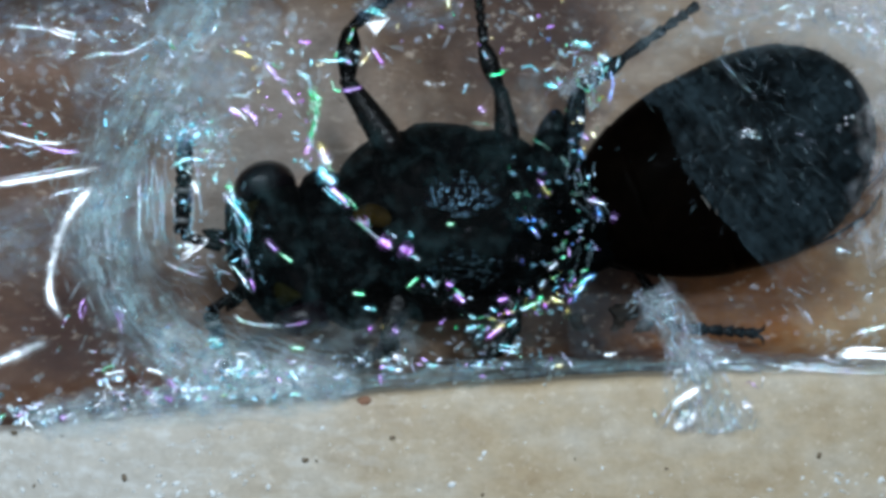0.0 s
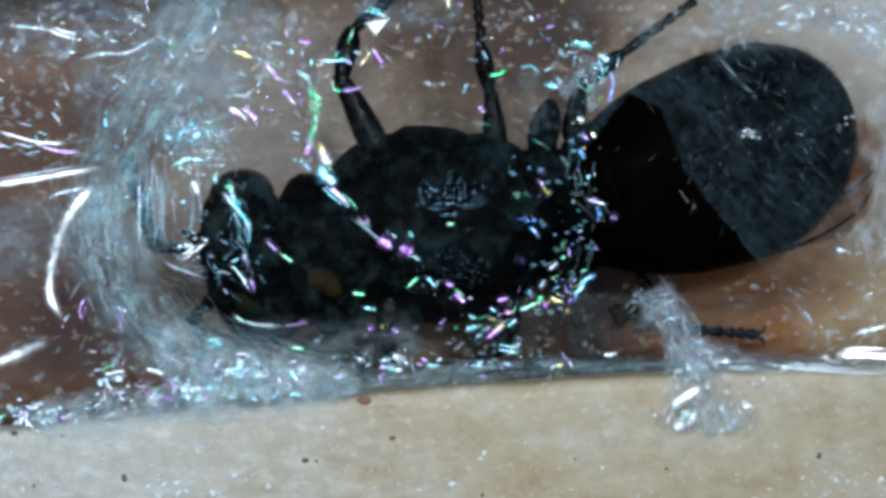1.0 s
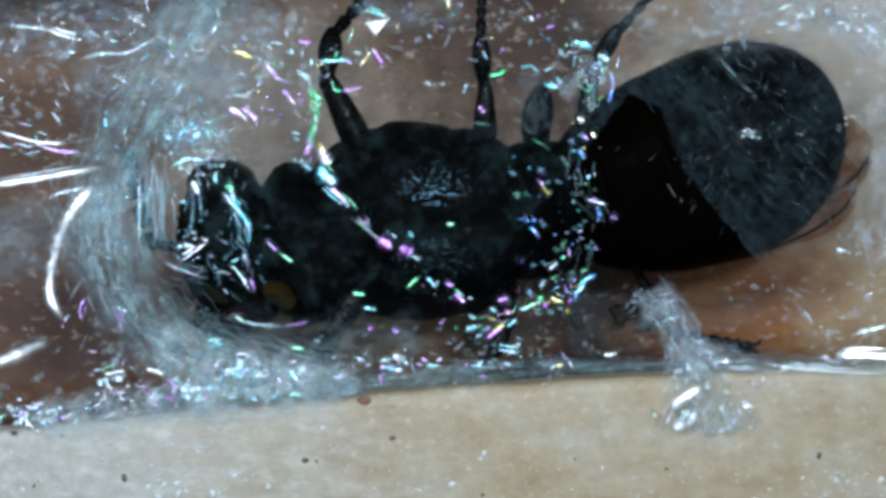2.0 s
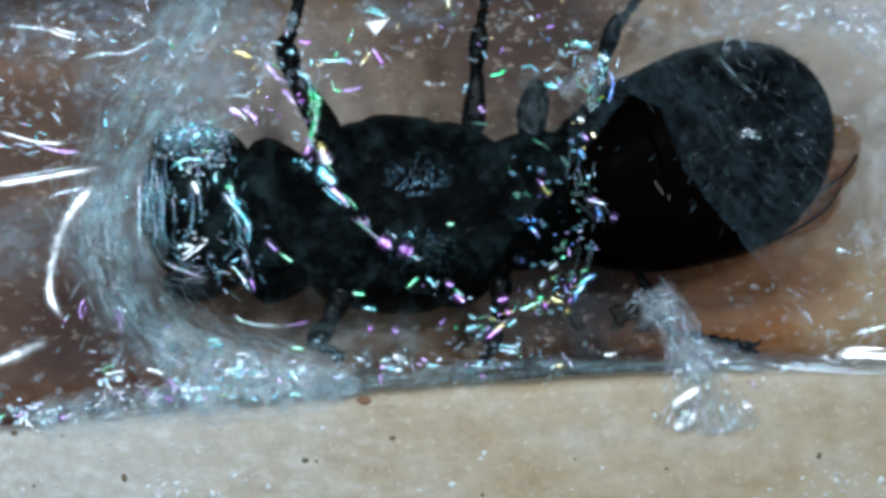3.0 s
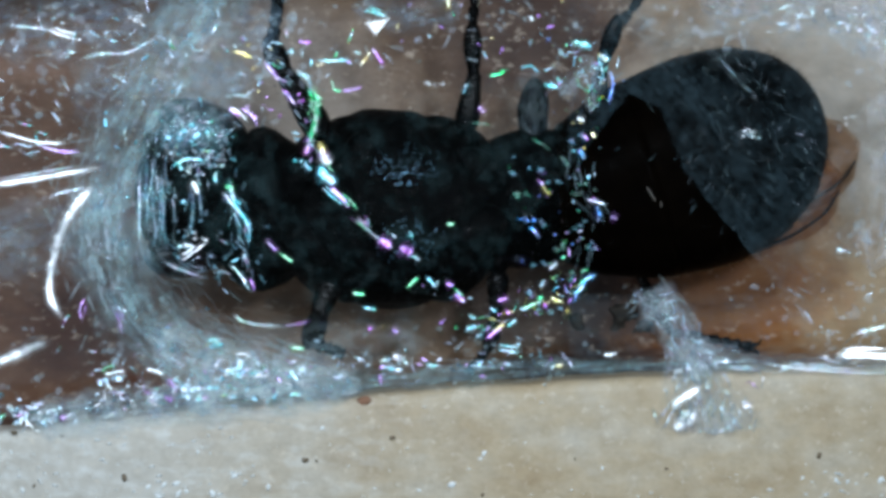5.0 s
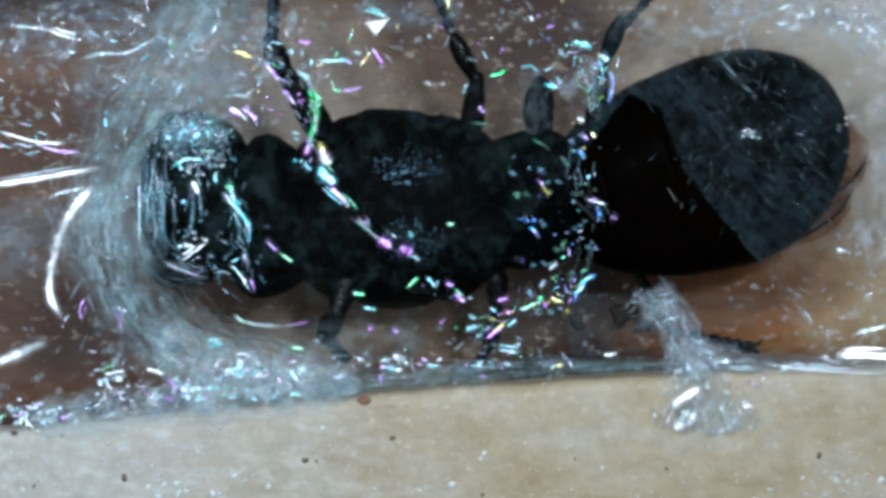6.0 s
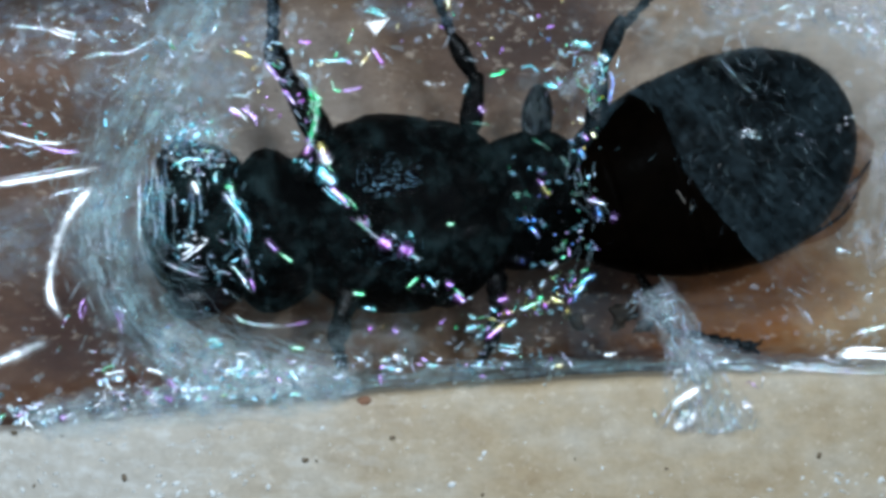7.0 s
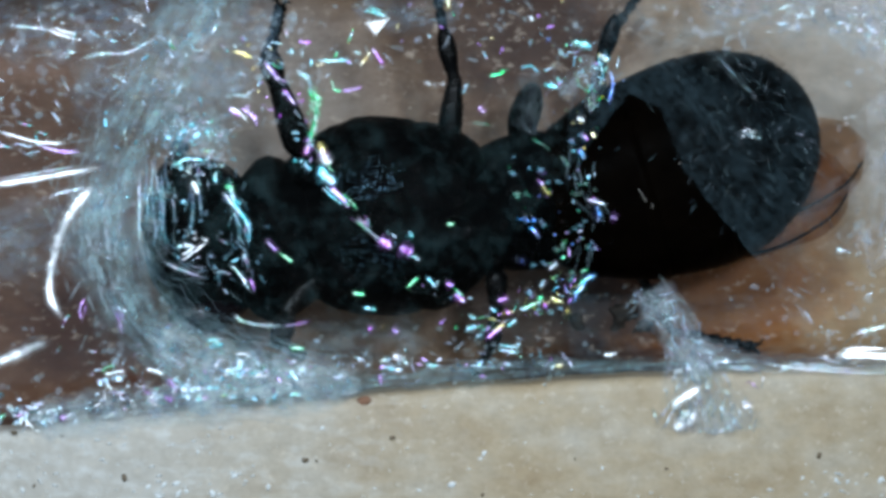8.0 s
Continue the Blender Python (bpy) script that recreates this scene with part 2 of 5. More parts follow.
GREEN = foil("green_crease", (0.02, 0.85, 0.22), 1.0, 0.30, 0.22, 1.0)
TEAL = foil("teal_crease", (0.16, 0.78, 0.92), 0.95, 0.30, 0.3, 1.0)
YELLOWISH = foil("yellow_crease", (0.92, 0.70, 0.03), 0.95, 0.30, 0.2, 1.0)
BLUE = foil("blue_crease", (0.06, 0.32, 1.0), 0.95, 0.30, 0.25, 1.0)
IRIS = foil("iridescent_wrinkle", (0.70, 0.85, 0.95), 0.7, 0.30, 0.9, 1.0, fine=True)
GLEAM = foil("clear_wrinkle", (0.66, 0.82, 1.0), 0.60, 0.30, 0.25, 1.0, fine=True)
GLEAM_PINK = foil("pink_wrinkle", (0.75, 0.16, 0.95), 0.80, 0.28, 0.25, 1.0, fine=True)
GLEAM_GREEN = foil("green_wrinkle", (0.02, 0.82, 0.24), 0.80, 0.28, 0.2, 1.0, fine=True)
GLEAM_TEAL = foil("teal_wrinkle", (0.18, 0.70, 0.94), 0.80, 0.28, 0.25, 1.0, fine=True)
GLEAM_BLUE = foil("blue_wrinkle", (0.06, 0.30, 1.0), 0.80, 0.28, 0.2, 1.0, fine=True)
GLEAM_GOLD = foil("gold_wrinkle", (0.92, 0.70, 0.05), 0.80, 0.28, 0.15, 1.0, fine=True)
DIM_TEAL = foil("dim_teal_crease", (0.26, 0.62, 0.84), 0.36, 0.4, 0.2, 0.4, fine=True)
DIM_GREEN = foil("dim_green_crease", (0.10, 0.62, 0.30), 0.22, 0.4, 0.3, 0.8, fine=True)
DIM_BLUE = foil("dim_blue_crease", (0.12, 0.34, 0.80), 0.30, 0.4, 0.5, 0.8, fine=True)
DEBRIS = plain("nest_debris", (0.012, 0.009, 0.006), 0.7, (0.05, 0.034, 0.02), 5.0)
SPECK = plain("dark_dirt", (0.13, 0.09, 0.055), 0.8, (0.26, 0.19, 0.12))
RUST = plain("rusty_stain", (0.34, 0.17, 0.10), 0.8, (0.22, 0.10, 0.06))
WHITE_GRAIN = plain("white_grain", (0.95, 0.96, 0.95), 0.4, (0.86, 0.87, 0.85), 6.0, 0.0, 0.0, 1.0)


def veil_stuff(name, tint, most, along, across, gloss=0.04, even=0.0):
    """Milky matted film, drawn out along a strip and thinning to the strip's sides."""
    m, t = tree_of(name)
    uv = t.nodes.new("ShaderNodeTexCoord").outputs["UV"]
    mp = t.nodes.new("ShaderNodeMapping")
    mp.inputs["Scale"].default_value = (across, along, 1)
    t.links.new(uv, mp.inputs["Vector"])
    sep = t.nodes.new("ShaderNodeSeparateXYZ")
    t.links.new(uv, sep.inputs[0])
    fade = ramp(t, sep.outputs["X"], (0.0, (0, 0, 0)), (0.35, (1, 1, 1)), (0.65, (1, 1, 1)), (1.0, (0, 0, 0)))
    v = mm_coords(t)
    fibres = ramp(t, grain(t, mp.outputs["Vector"], 1.0, 6.0, 0.7), (0.38, (even,) * 3), (0.66, (1, 1, 1)))
    clumps = ramp(t, grain(t, v, 3.4, 6.0, 0.72), (0.36, (max(even * 0.6, 0.12),) * 3), (0.62, (1, 1, 1)))
    share = mixed(t, mixed(t, mixed(t, fibres, clumps, 1.0, "MULTIPLY"), fade, 1.0, "MULTIPLY"), (most, most, most), 1.0, "MULTIPLY")
    p = node(t, "ShaderNodeBsdfPrincipled", Roughness=0.35)
    t.links.new(ramp(t, grain(t, v, 5.0, 4.0), (0.34, (tint[0] * 0.5, tint[1] * 0.62, tint[2] * 0.74)), (0.52, tint), (0.68, [min(1, c * 1.12) for c in tint])), p.inputs["Base Color"])
    t.links.new(bumped(t, grain(t, mp.outputs["Vector"], 1.6, 5.0, 0.7), 1.0, 0.05), p.inputs["Normal"])
    clear = t.nodes.new("ShaderNodeBsdfTransparent")
    x = t.nodes.new("ShaderNodeMixShader")
    t.links.new(share, x.inputs[0])
    t.links.new(clear.outputs[0], x.inputs[1])
    t.links.new(p.outputs[0], x.inputs[2])
    hues = ramp(t, grain(t, v, 6.0, 2.0), (0.32, (0.9, 0.6, 0.95)), (0.42, (0.9, 0.95, 1.0)), (0.52, (0.5, 0.95, 0.95)), (0.60, (0.4, 0.9, 0.6)), (0.68, (0.95, 0.9, 0.6)))
    shine = node(t, "ShaderNodeBsdfGlossy", Roughness=0.12)
    t.links.new(hues, shine.inputs["Color"])
    t.links.new(bumped(t, grain(t, v, 7.0, 5.0, 0.65), 1.0, 0.12), shine.inputs["Normal"])
    y = t.nodes.new("ShaderNodeMixShader")
    t.links.new(mixed(t, fade, (gloss, gloss, gloss), 1.0, "MULTIPLY"), y.inputs[0])
    t.links.new(x.outputs[0], y.inputs[1])
    t.links.new(shine.outputs[0], y.inputs[2])
    finish(t, y.outputs[0])
    return m


VEIL = veil_stuff("milky_veil", (0.50, 0.75, 0.80), 0.80, 9.0, 5.0, 0.06, 0.05)
EDGE_VEIL = veil_stuff("edge_veil", (0.82, 0.94, 0.98), 0.80, 9.0, 4.0, 0.10, 0.4)
SCRAP_VEIL = veil_stuff("scrap_veil", (0.80, 0.84, 0.92), 0.75, 20.0, 7.0, 0.12, 0.25)
PALE_VEIL = veil_stuff("pale_veil", (0.80, 0.74, 0.74), 0.85, 16.0, 9.0, 0.04)
CLOUD = veil_stuff("cloudy_film", (0.60, 0.72, 0.76), 0.26, 24.0, 7.0, 0.02)
THIN_VEIL = veil_stuff("thin_veil", (0.46, 0.66, 0.84), 0.48, 22.0, 12.0, 0.04)


# see-through pale disc, coloured to look like a blurred spot of light
def bokeh_disc(name, tint, most):
    m, t = tree_of(name)
    sep = t.nodes.new("ShaderNodeSeparateXYZ")
    t.links.new(t.nodes.new("ShaderNodeTexCoord").outputs["UV"], sep.inputs[0])
    v = mm_coords(t)
    body = ramp(t, sep.outputs["X"], (0.0, (0, 0, 0)), (0.22, (most * 1.1,) * 3), (0.6, (most,) * 3), (1.0, (most * 1.2,) * 3))
    p = node(t, "ShaderNodeBsdfPrincipled", Roughness=0.3)
    t.links.new(ramp(t, grain(t, v, 3.0, 2.0), (0.35, tint), (0.65, (0.80, 0.79, 0.92))), p.inputs["Base Color"])
    clear = t.nodes.new("ShaderNodeBsdfTransparent")
    x = t.nodes.new("ShaderNodeMixShader")
    t.links.new(mixed(t, body, ramp(t, grain(t, v, 2.2, 2.0), (0.35, (0.3, 0.3, 0.3)), (0.62, (1, 1, 1))), 1.0, "MULTIPLY"), x.inputs[0])
    t.links.new(clear.outputs[0], x.inputs[1])
    t.links.new(p.outputs[0], x.inputs[2])
    finish(t, x.outputs[0])
    return m


FOAM = veil_stuff("foamy_film", (0.48, 0.82, 0.94), 0.66, 14.0, 9.0, 0.08, 0.25)
BOKEH = bokeh_disc("bokeh_disc", (0.56, 0.78, 0.88), 0.22)


def smoky(name, tint):
    m, t = tree_of(name)
    v = mm_coords(t)
    clear = t.nodes.new("ShaderNodeBsdfTransparent")
    t.links.new(ramp(t, grain(t, v, 3.0), (0.3, tint), (0.75, [min(1, c * 1.3) for c in tint])), clear.inputs[0])
    shine = node(t, "ShaderNodeBsdfGlossy", Roughness=0.2)
    x = t.nodes.new("ShaderNodeMixShader")
    x.inputs[0].default_value = 0.004
    t.links.new(clear.outputs[0], x.inputs[1])
    t.links.new(shine.outputs[0], x.inputs[2])
    finish(t, x.outputs[0])
    return m


WING = smoky("smoky_wing", (0.66, 0.52, 0.41))


# ---- mesh helpers (millimetres in, metres out) ----
def part(name, bm, material, parent=None, label="", smooth=True):
    me = bpy.data.meshes.new(name)
    for f in bm.faces:
        f.smooth = smooth
    bm.to_mesh(me)
    bm.free()
    me.materials.append(material)
    ob = new(name, me)
    if parent:
        ob.parent = parent
    if label:
        tagged(ob, label)
    return ob


def lathe(profile, segs=16, flat=1.0, wob=0.0, seed=0.0):
    """Rings round the x axis from (x, radius) rows; flat squeezes them in z."""
    bm = bmesh.new()
    rings = []
    for x, r in profile:
        ring = []
        for j in range(segs):
            w = 2 * math.pi * j / segs
            p = Vector((x, r * math.cos(w), r * math.sin(w) * flat))
            if wob:
                p += Vector((0, 1, 1)) * wob * noise.noise(p * 1.7 + Vector((seed, 0, 0)))
            ring.append(bm.verts.new(p * 0.001))
        rings.append(ring)
    for r0, r1 in zip(rings, rings[1:]):
        for j in range(segs):
            k = (j + 1) % segs
            bm.faces.new((r0[j], r0[k], r1[k], r1[j]))
    bm.faces.new(rings[0][::-1])
    bm.faces.new(rings[-1])
    bmesh.ops.recalc_face_normals(bm, faces=bm.faces)
    return bm


def blob(rx, ry, rz, wob=0.0, seed=0.0, shape=None, u=32, v=20):
    bm = bmesh.new()
    bmesh.ops.create_uvsphere(bm, u_segments=u, v_segments=v, radius=1)
    for vert in bm.verts:
        p = vert.co.copy()
        if shape:
            p = shape(p)
        p = Vector((p.x * rx, p.y * ry, p.z * rz))
        n = p.normalized()
        p += n * wob * noise.noise(p * 2.2 + Vector((seed, 3, 1)))
        vert.co = p * 0.001
    return bm


def curve_points(points, n):
    """n + 1 points on a smooth curve through the given ones."""
    ps = [points[0] * 2 - points[1], *points, points[-1] * 2 - points[-2]]
    out = []
    for i in range(n + 1):
        s = i / n * (len(points) - 1)
        k = min(int(s), len(points) - 2)
        f = s - k
        a, b, c, d = ps[k:k + 4]
        out.append(0.5 * ((2 * b) + (c - a) * f + (2 * a - 5 * b + 4 * c - d) * f * f + (3 * b - a - 3 * c + d) * f ** 3))
    return out


def facing(p, way):
    """The normal across way with which film at p mirrors one of the strong lamps upwards: the lamp that suits way best."""
    view = (Vector((0, 0, LENS * 0.001)) - p).normalized()
    halves = [((lamp - p).normalized() + view).normalized() for lamp in STRONG]
    h = min(halves, key=lambda h: abs(h.dot(way)))
    return (h - way * h.dot(way)).normalized()


def glance(p, rng=None):
    """The normal with which film at p mirrors a strong lamp straight to the lens."""
    view = (Vector((0, 0, LENS * 0.001)) - p).normalized()
    lamp = rng.choice(STRONG) if rng else STRONG[1]
    return ((lamp - p).normalized() + view).normalized()


def ribbon_into(bm, points, width, arch=0.35, ends=0.25, ragged=0.0, rng=None, tilt=0.0, aimed=False):
    """A creased strip along world points: five across, its middle raised; width in mm. aimed: it mirrors a lamp."""
    last = None
    n = len(points) - 1
    uv = bm.loops.layers.uv.verify()
    lean = Matrix.Rotation(tilt, 3, (points[-1] - points[0]).normalized())
    for i, p in enumerate(points):
        way = (points[min(i + 1, n)] - points[max(i - 1, 0)]).normalized()
        up = facing(p, way) if aimed else Vector((0, 0, 1))
        up = lean @ up
        side = way.cross(up).normalized()
        f = i / n
        w = width * (ends + (1 - ends) * math.sin(math.pi * f) ** 0.6)
        if ragged and rng:
            w *= 1 + rng.uniform(-ragged, ragged)
        row = [bm.verts.new(p + (side * s * w * 0.5 + up * arch * w * (0.5 - abs(s) ** 1.5 * 0.5)) * 0.001) for s in (-1, -0.5, 0, 0.5, 1)]
        if last:
            for j in range(4):
                face = bm.faces.new((last[j], last[j + 1], row[j + 1], row[j]))
                for loop, c in zip(face.loops, ((j, i - 1), (j + 1, i - 1), (j + 1, i), (j, i))):
                    loop[uv].uv = (c[0] / 4, c[1] / n)
        last = row


def tube_into(bm, points, radius, segs=5, taper=0.4):
    last = None
    n = len(points) - 1
    for i, p in enumerate(points):
        way = (points[min(i + 1, n)] - points[max(i - 1, 0)]).normalized()
        side = way.cross(Vector((0.13, 0.07, 1))).normalized()
        up = side.cross(way)
        r = radius * (1 - (1 - taper) * i / n) * 0.001
        row = [bm.verts.new(p + (side * math.cos(w) + up * math.sin(w)) * r) for w in (2 * math.pi * j / segs for j in range(segs))]
        if last:
            for j in range(segs):
                k = (j + 1) % segs
                bm.faces.new((last[j], last[k], row[k], row[j]))
        last = row


# ---- the wooden block with its channel ----
def edge_b(a):
    """The channel's near edge in the plan, slightly bowed."""
    return 762 - 0.115 * a + 0.000026 * a * a + 4 * noise.noise(Vector((a * 0.012, 0.3, 0))) + 2 * noise.noise(Vector((a * 0.05, 7.3, 0)))


DEPTH = -2.62


def wood_block():
    bm = bmesh.new()
    rows = [(640, -6.0), (640, 0.0), (420, 0.0), (260, 0.0), (140, 0.0), (60, 0.0), (24, -0.004), (10, -0.02), (3, -0.07), (0, -0.16),
            (-2, -0.6), (-4, -1.4), (-10, -2.1), (-30, -2.45), (-70, -2.58), (-140, DEPTH), (-260, DEPTH), (-380, DEPTH), (-500, DEPTH), (-700, -2.58),
            (-830, -2.4), (-880, -2.0), (-895, -1.2), (-900, -0.15), (-910, -0.02), (-950, 0.0), (-1250, 0.0), (-1250, -6.0)]
    cols = []
    for i in range(161):
        a = -700 + i * 18.5
        col = []
        for d, h in rows:
            b = edge_b(a) + d
            hh = h + (0.02 * noise.noise(Vector((a * 0.01, b * 0.02, 0))) if -5 < h < -1 else 0.006 * noise.noise(Vector((a * 0.02, b * 0.04, 5))) if h > -5 else 0)
            k = STEP * 0.001
            col.append(bm.verts.new(((a - 784) * k, (441 - b) * k, hh * 0.001)))
        cols.append(col)
    for c0, c1 in zip(cols, cols[1:]):
        for j in range(len(rows)):
            k = (j + 1) % len(rows)
            f = bm.faces.new((c0[j], c1[j], c1[k], c0[k]))
            f.material_index = 1 if 10 <= j <= 22 else 0
    bm.faces.new(cols[0])
    bm.faces.new(cols[-1][::-1])
    bmesh.ops.recalc_face_normals(bm, faces=bm.faces)
    ob = part("wooden_block", bm, PALE_WOOD)
    ob.data.materials.append(STAINED_WOOD)
    for f in ob.data.polygons:
        f.use_smooth = True
    return tagged(ob, "pale wooden block with a brown-stained routed nest channel", "wood block", kind="structure")


wood_block()


# ---- dirt and grains on the block ----
def lump(name, a, b, h, size, material, label, category, flat=0.6, seed=0.0):
    bm = bmesh.new()
    bmesh.ops.create_icosphere(bm, subdivisions=2 if size < 16 else 3, radius=1)
    for v in bm.verts:
        v.co *= 1 + (0.35 if size < 16 else 0.8) * noise.noise(v.co * 1.6 + Vector((seed, a * 0.1, b * 0.1)))
        v.co = Vector((v.co.x * size, v.co.y * size * 0.65, v.co.z * size * flat)) * STEP * 0.001
    ob = part(name, bm, material)
    ob.matrix_world = Matrix.Translation(at(a, b, h + size * flat * STEP * 0.3)) @ pose(0, 0, 0, 0, 0, a * 7 % 180)
    return tagged(ob, label, category, group=category + "s on the wood")


for a, b, s in ((695, 775, 6), (220, 846, 7), (25, 766, 6), (1450, 806, 6), (540, 815, 7), (60, 860, 4), (1180, 830, 4), (1300, 720, 3), (1018, 812, 3), (110, 772, 3), (560, 816, 3), (854, 876, 4)):
    lump("dirt_speck", a, b, 0.0, s, SPECK, "tiny dark brown dirt speck on the pale wood", "dirt speck", 0.4)
lump("rust_spot", 704, 708, -0.03, 6, RUST, "reddish brown crumb on the edge of the channel", "crumb", 0.3)
lump("rust_spot", 645, 710, -0.03, 14, RUST, "reddish brown crumb on the edge of the channel", "crumb", 0.3)
for a, b, s in ((800, 858, 8), (857, 803, 6), (850, 812, 4), (290, 858, 6), (330, 870, 5), (570, 758, 5), (40, 868, 6), (1557, 851, 6), (1500, 853, 4), (20, 800, 4), (742, 868, 4), (350, 800, 4), (1420, 846, 4), (312, 856, 7), (316, 874, 7), (280, 878, 7), (376, 874, 8), (415, 842, 7), (262, 862, 6), (475, 862, 6), (1066, 828, 4), (1562, 848, 6), (1480, 850, 5)):
    lump("white_grain", a, b, 0.0, s, WHITE_GRAIN, "tiny glinting white grain on the pale wood", "grain", 0.22)


# nest debris; several crumbs are added to stand in for shade on the floor
for a, b, s in ((1088, 584, 20), (1136, 584, 24), (866, 626, 10), (1104, 556, 26), (1052, 596, 20), (1168, 596, 18), (1020, 572, 18), (1146, 536, 16)):
    lump("debris_crumb", a, b, -2.6, s, DEBRIS, "blackish brown crumb of nest debris that also darkens the shaded channel floor", "debris crumb", 0.3, s * 1.3)


def glint_grains():
    """Fine white grains that stand in for glints of the bare wood, thickest towards one corner."""
    rng = random.Random(88)
    bm = bmesh.new()
    spots = [(1568 * rng.random() ** 2.2, 882 - 190 * rng.random() ** 1.5, rng.uniform(0.8, 2.4)) for _ in range(130)]
    # thicker clusters of larger grains
    for ca, cb, wide, high, count in ((300, 858, 40, 12, 14), (410, 850, 30, 14, 8), (130, 830, 60, 26, 12), (150, 790, 60, 18, 8), (380, 772, 40, 20, 7), (1500, 850, 50, 14, 12), (1440, 872, 50, 8, 6), (40, 800, 30, 30, 6)):
        spots += [(rng.gauss(ca, wide), rng.gauss(cb, high), rng.uniform(1.6, 4.2)) for _ in range(count)]
    for a, b, size in spots:
        r = size * STEP * 0.001
        if b < edge_b(a) + 14:
            continue
        m = Matrix.Translation(at(a, b, 0.004)) @ Matrix.Rotation(rng.uniform(-0.4, 0.4), 4, "Z") @ Matrix.Diagonal((r * rng.uniform(0.8, 2.2), r * 0.7, r * 0.2, 1))
        bmesh.ops.create_icosphere(bm, subdivisions=1, radius=1, matrix=m)
    tagged(part("wood_dust", bm, WHITE_GRAIN), "fine white grains set as glints on the bare wood", "dust", kind="stuff")


glint_grains()


# ---- the bee ----
bee = new("bee")
BASE = at(900, 380, DEPTH)
bee.location = BASE
tagged(bee, "small black masked bee lying on its back under clear film", "bee")


def own(a, b, h, rx=0.0, ry=0.0, rz=0.0):
    """A pose in the bee's space from the plan."""
    p = at(a, b, h) - BASE
    return Matrix.Translation(p) @ pose(0, 0, 0, rx, ry, rz)


def hairs(parent, name, count, surface, length, radius, material, seed):
    """Short bristles over a surface function that gives place and normal in mm."""
    rng = random.Random(seed)
    bm = bmesh.new()
    for _ in range(count):
        p, n = surface(rng)
        lean = Vector((rng.uniform(-1, 1), rng.uniform(-1, 1), rng.uniform(-0.6, 0.6)))
        d = (n + lean * 0.55 + Vector((0.5, 0, 0))).normalized()
        l = length * rng.uniform(0.5, 1.2)
        mid = p + d * l * 0.5 + Vector((0.04, 0, 0)) * l
        tube_into(bm, [p * 0.001, mid * 0.001, (p + d * l + Vector((0.2, 0, -0.05)) * l) * 0.001], radius, 3, 0.25)
    return tagged(part(name, bm, material, parent), kind="stuff")


def thorax():
    def shape(p):
        q = p.copy()
        r = math.hypot(q.y, q.z)
        if r > 1e-4:
            full = (1 - abs(q.x) ** 2.7) ** 0.48
            k = full / max(r, 1e-4) if abs(q.x) < 0.999 else 1
            q.y, q.z = q.y * k, q.z * k
        groove = math.exp(-(q.y / 0.05) ** 2) * 0.03 + math.exp(-((q.x - 0.35) / 0.05) ** 2) * 0.05 + math.exp(-((q.x + 0.55 - 0.2 * abs(q.y)) / 0.05) ** 2) * 0.05
        return q * (1 - groove)
    ob = part("thorax", blob(1.34, 1.13, 1.0, 0.05, 2.0, shape, 56, 36), BLACK, bee, "finely pitted black thorax")
    # tiny bluish discs stand in for the lamps' glints on the pitted chitin
    for side, name in ((1, 1.0), (-1, 9.0)):
        rng = random.Random(11 + side)
        bm = bmesh.new()
        for _ in range(330):
            u, w = rng.uniform(-0.9, 0.9), rng.uniform(-0.9, 0.9)
            if u * u + w * w > 0.8 * rng.uniform(0.4, 1.0):
                continue
            x, y = 0.20 + 0.50 * u, side * 0.42 + 0.30 * w
            z = math.sqrt(max(0.02, 1 - (y / 1.13) ** 2 - abs(x / 1.34) ** 3)) * 1.0
            r = rng.choice((rng.uniform(0.003, 0.006), rng.uniform(0.005, 0.010))) * 0.001
            n = Vector((x * abs(x) / 1.34 ** 3 * 1.5 + rng.gauss(0, 0.10), y / 1.13 ** 2 + rng.gauss(0, 0.10), z)).normalized()
            e = n.cross(Vector((rng.uniform(-1, 1), rng.uniform(-1, 1), 0))).normalized()
            f = n.cross(e)
            bm.faces.new([bm.verts.new(Vector((x, y, z + 0.012)) * 0.001 + (e * math.cos(k * 1.257) + f * math.sin(k * 1.257) * 0.7) * r) for k in range(5)])
        tagged(part("pile_patch", bm, PIT_GLINT, ob, "patch of tiny bluish discs set as lamp glints on the pits"), kind="stuff")
    for x, y, r in ((-0.95, 0.34, 0.30), (-0.92, -0.36, 0.30), (-0.25, 0.62, 0.22), (-0.22, -0.62, 0.22), (0.92, 0.36, 0.28), (0.95, -0.34, 0.28)):
        c = part("coxa", blob(r * 1.3, r * 0.9, r * 0.7, 0.05, x * 5), BLACK, ob)
        c.matrix_basis = Matrix.Translation(Vector((x, y, 0.62 if abs(x) > 0.5 else 0.74)) * 0.001) @ pose(0, 0, 0, 0, 0, 35 if x * y < 0 else -35)
    return ob


def pronotum():
    return part("pronotum", blob(0.66, 0.92, 0.75, 0.10, 5.0), BLACK, bee)


def propodeum():
    def shape(p):
        return Vector((p.x, p.y * (1 - 0.25 * p.x), p.z * (1 - 0.2 * p.x)))
    return part("propodeum", blob(0.86, 0.74, 0.78, 0.14, 8.0, shape), BLACK, bee)


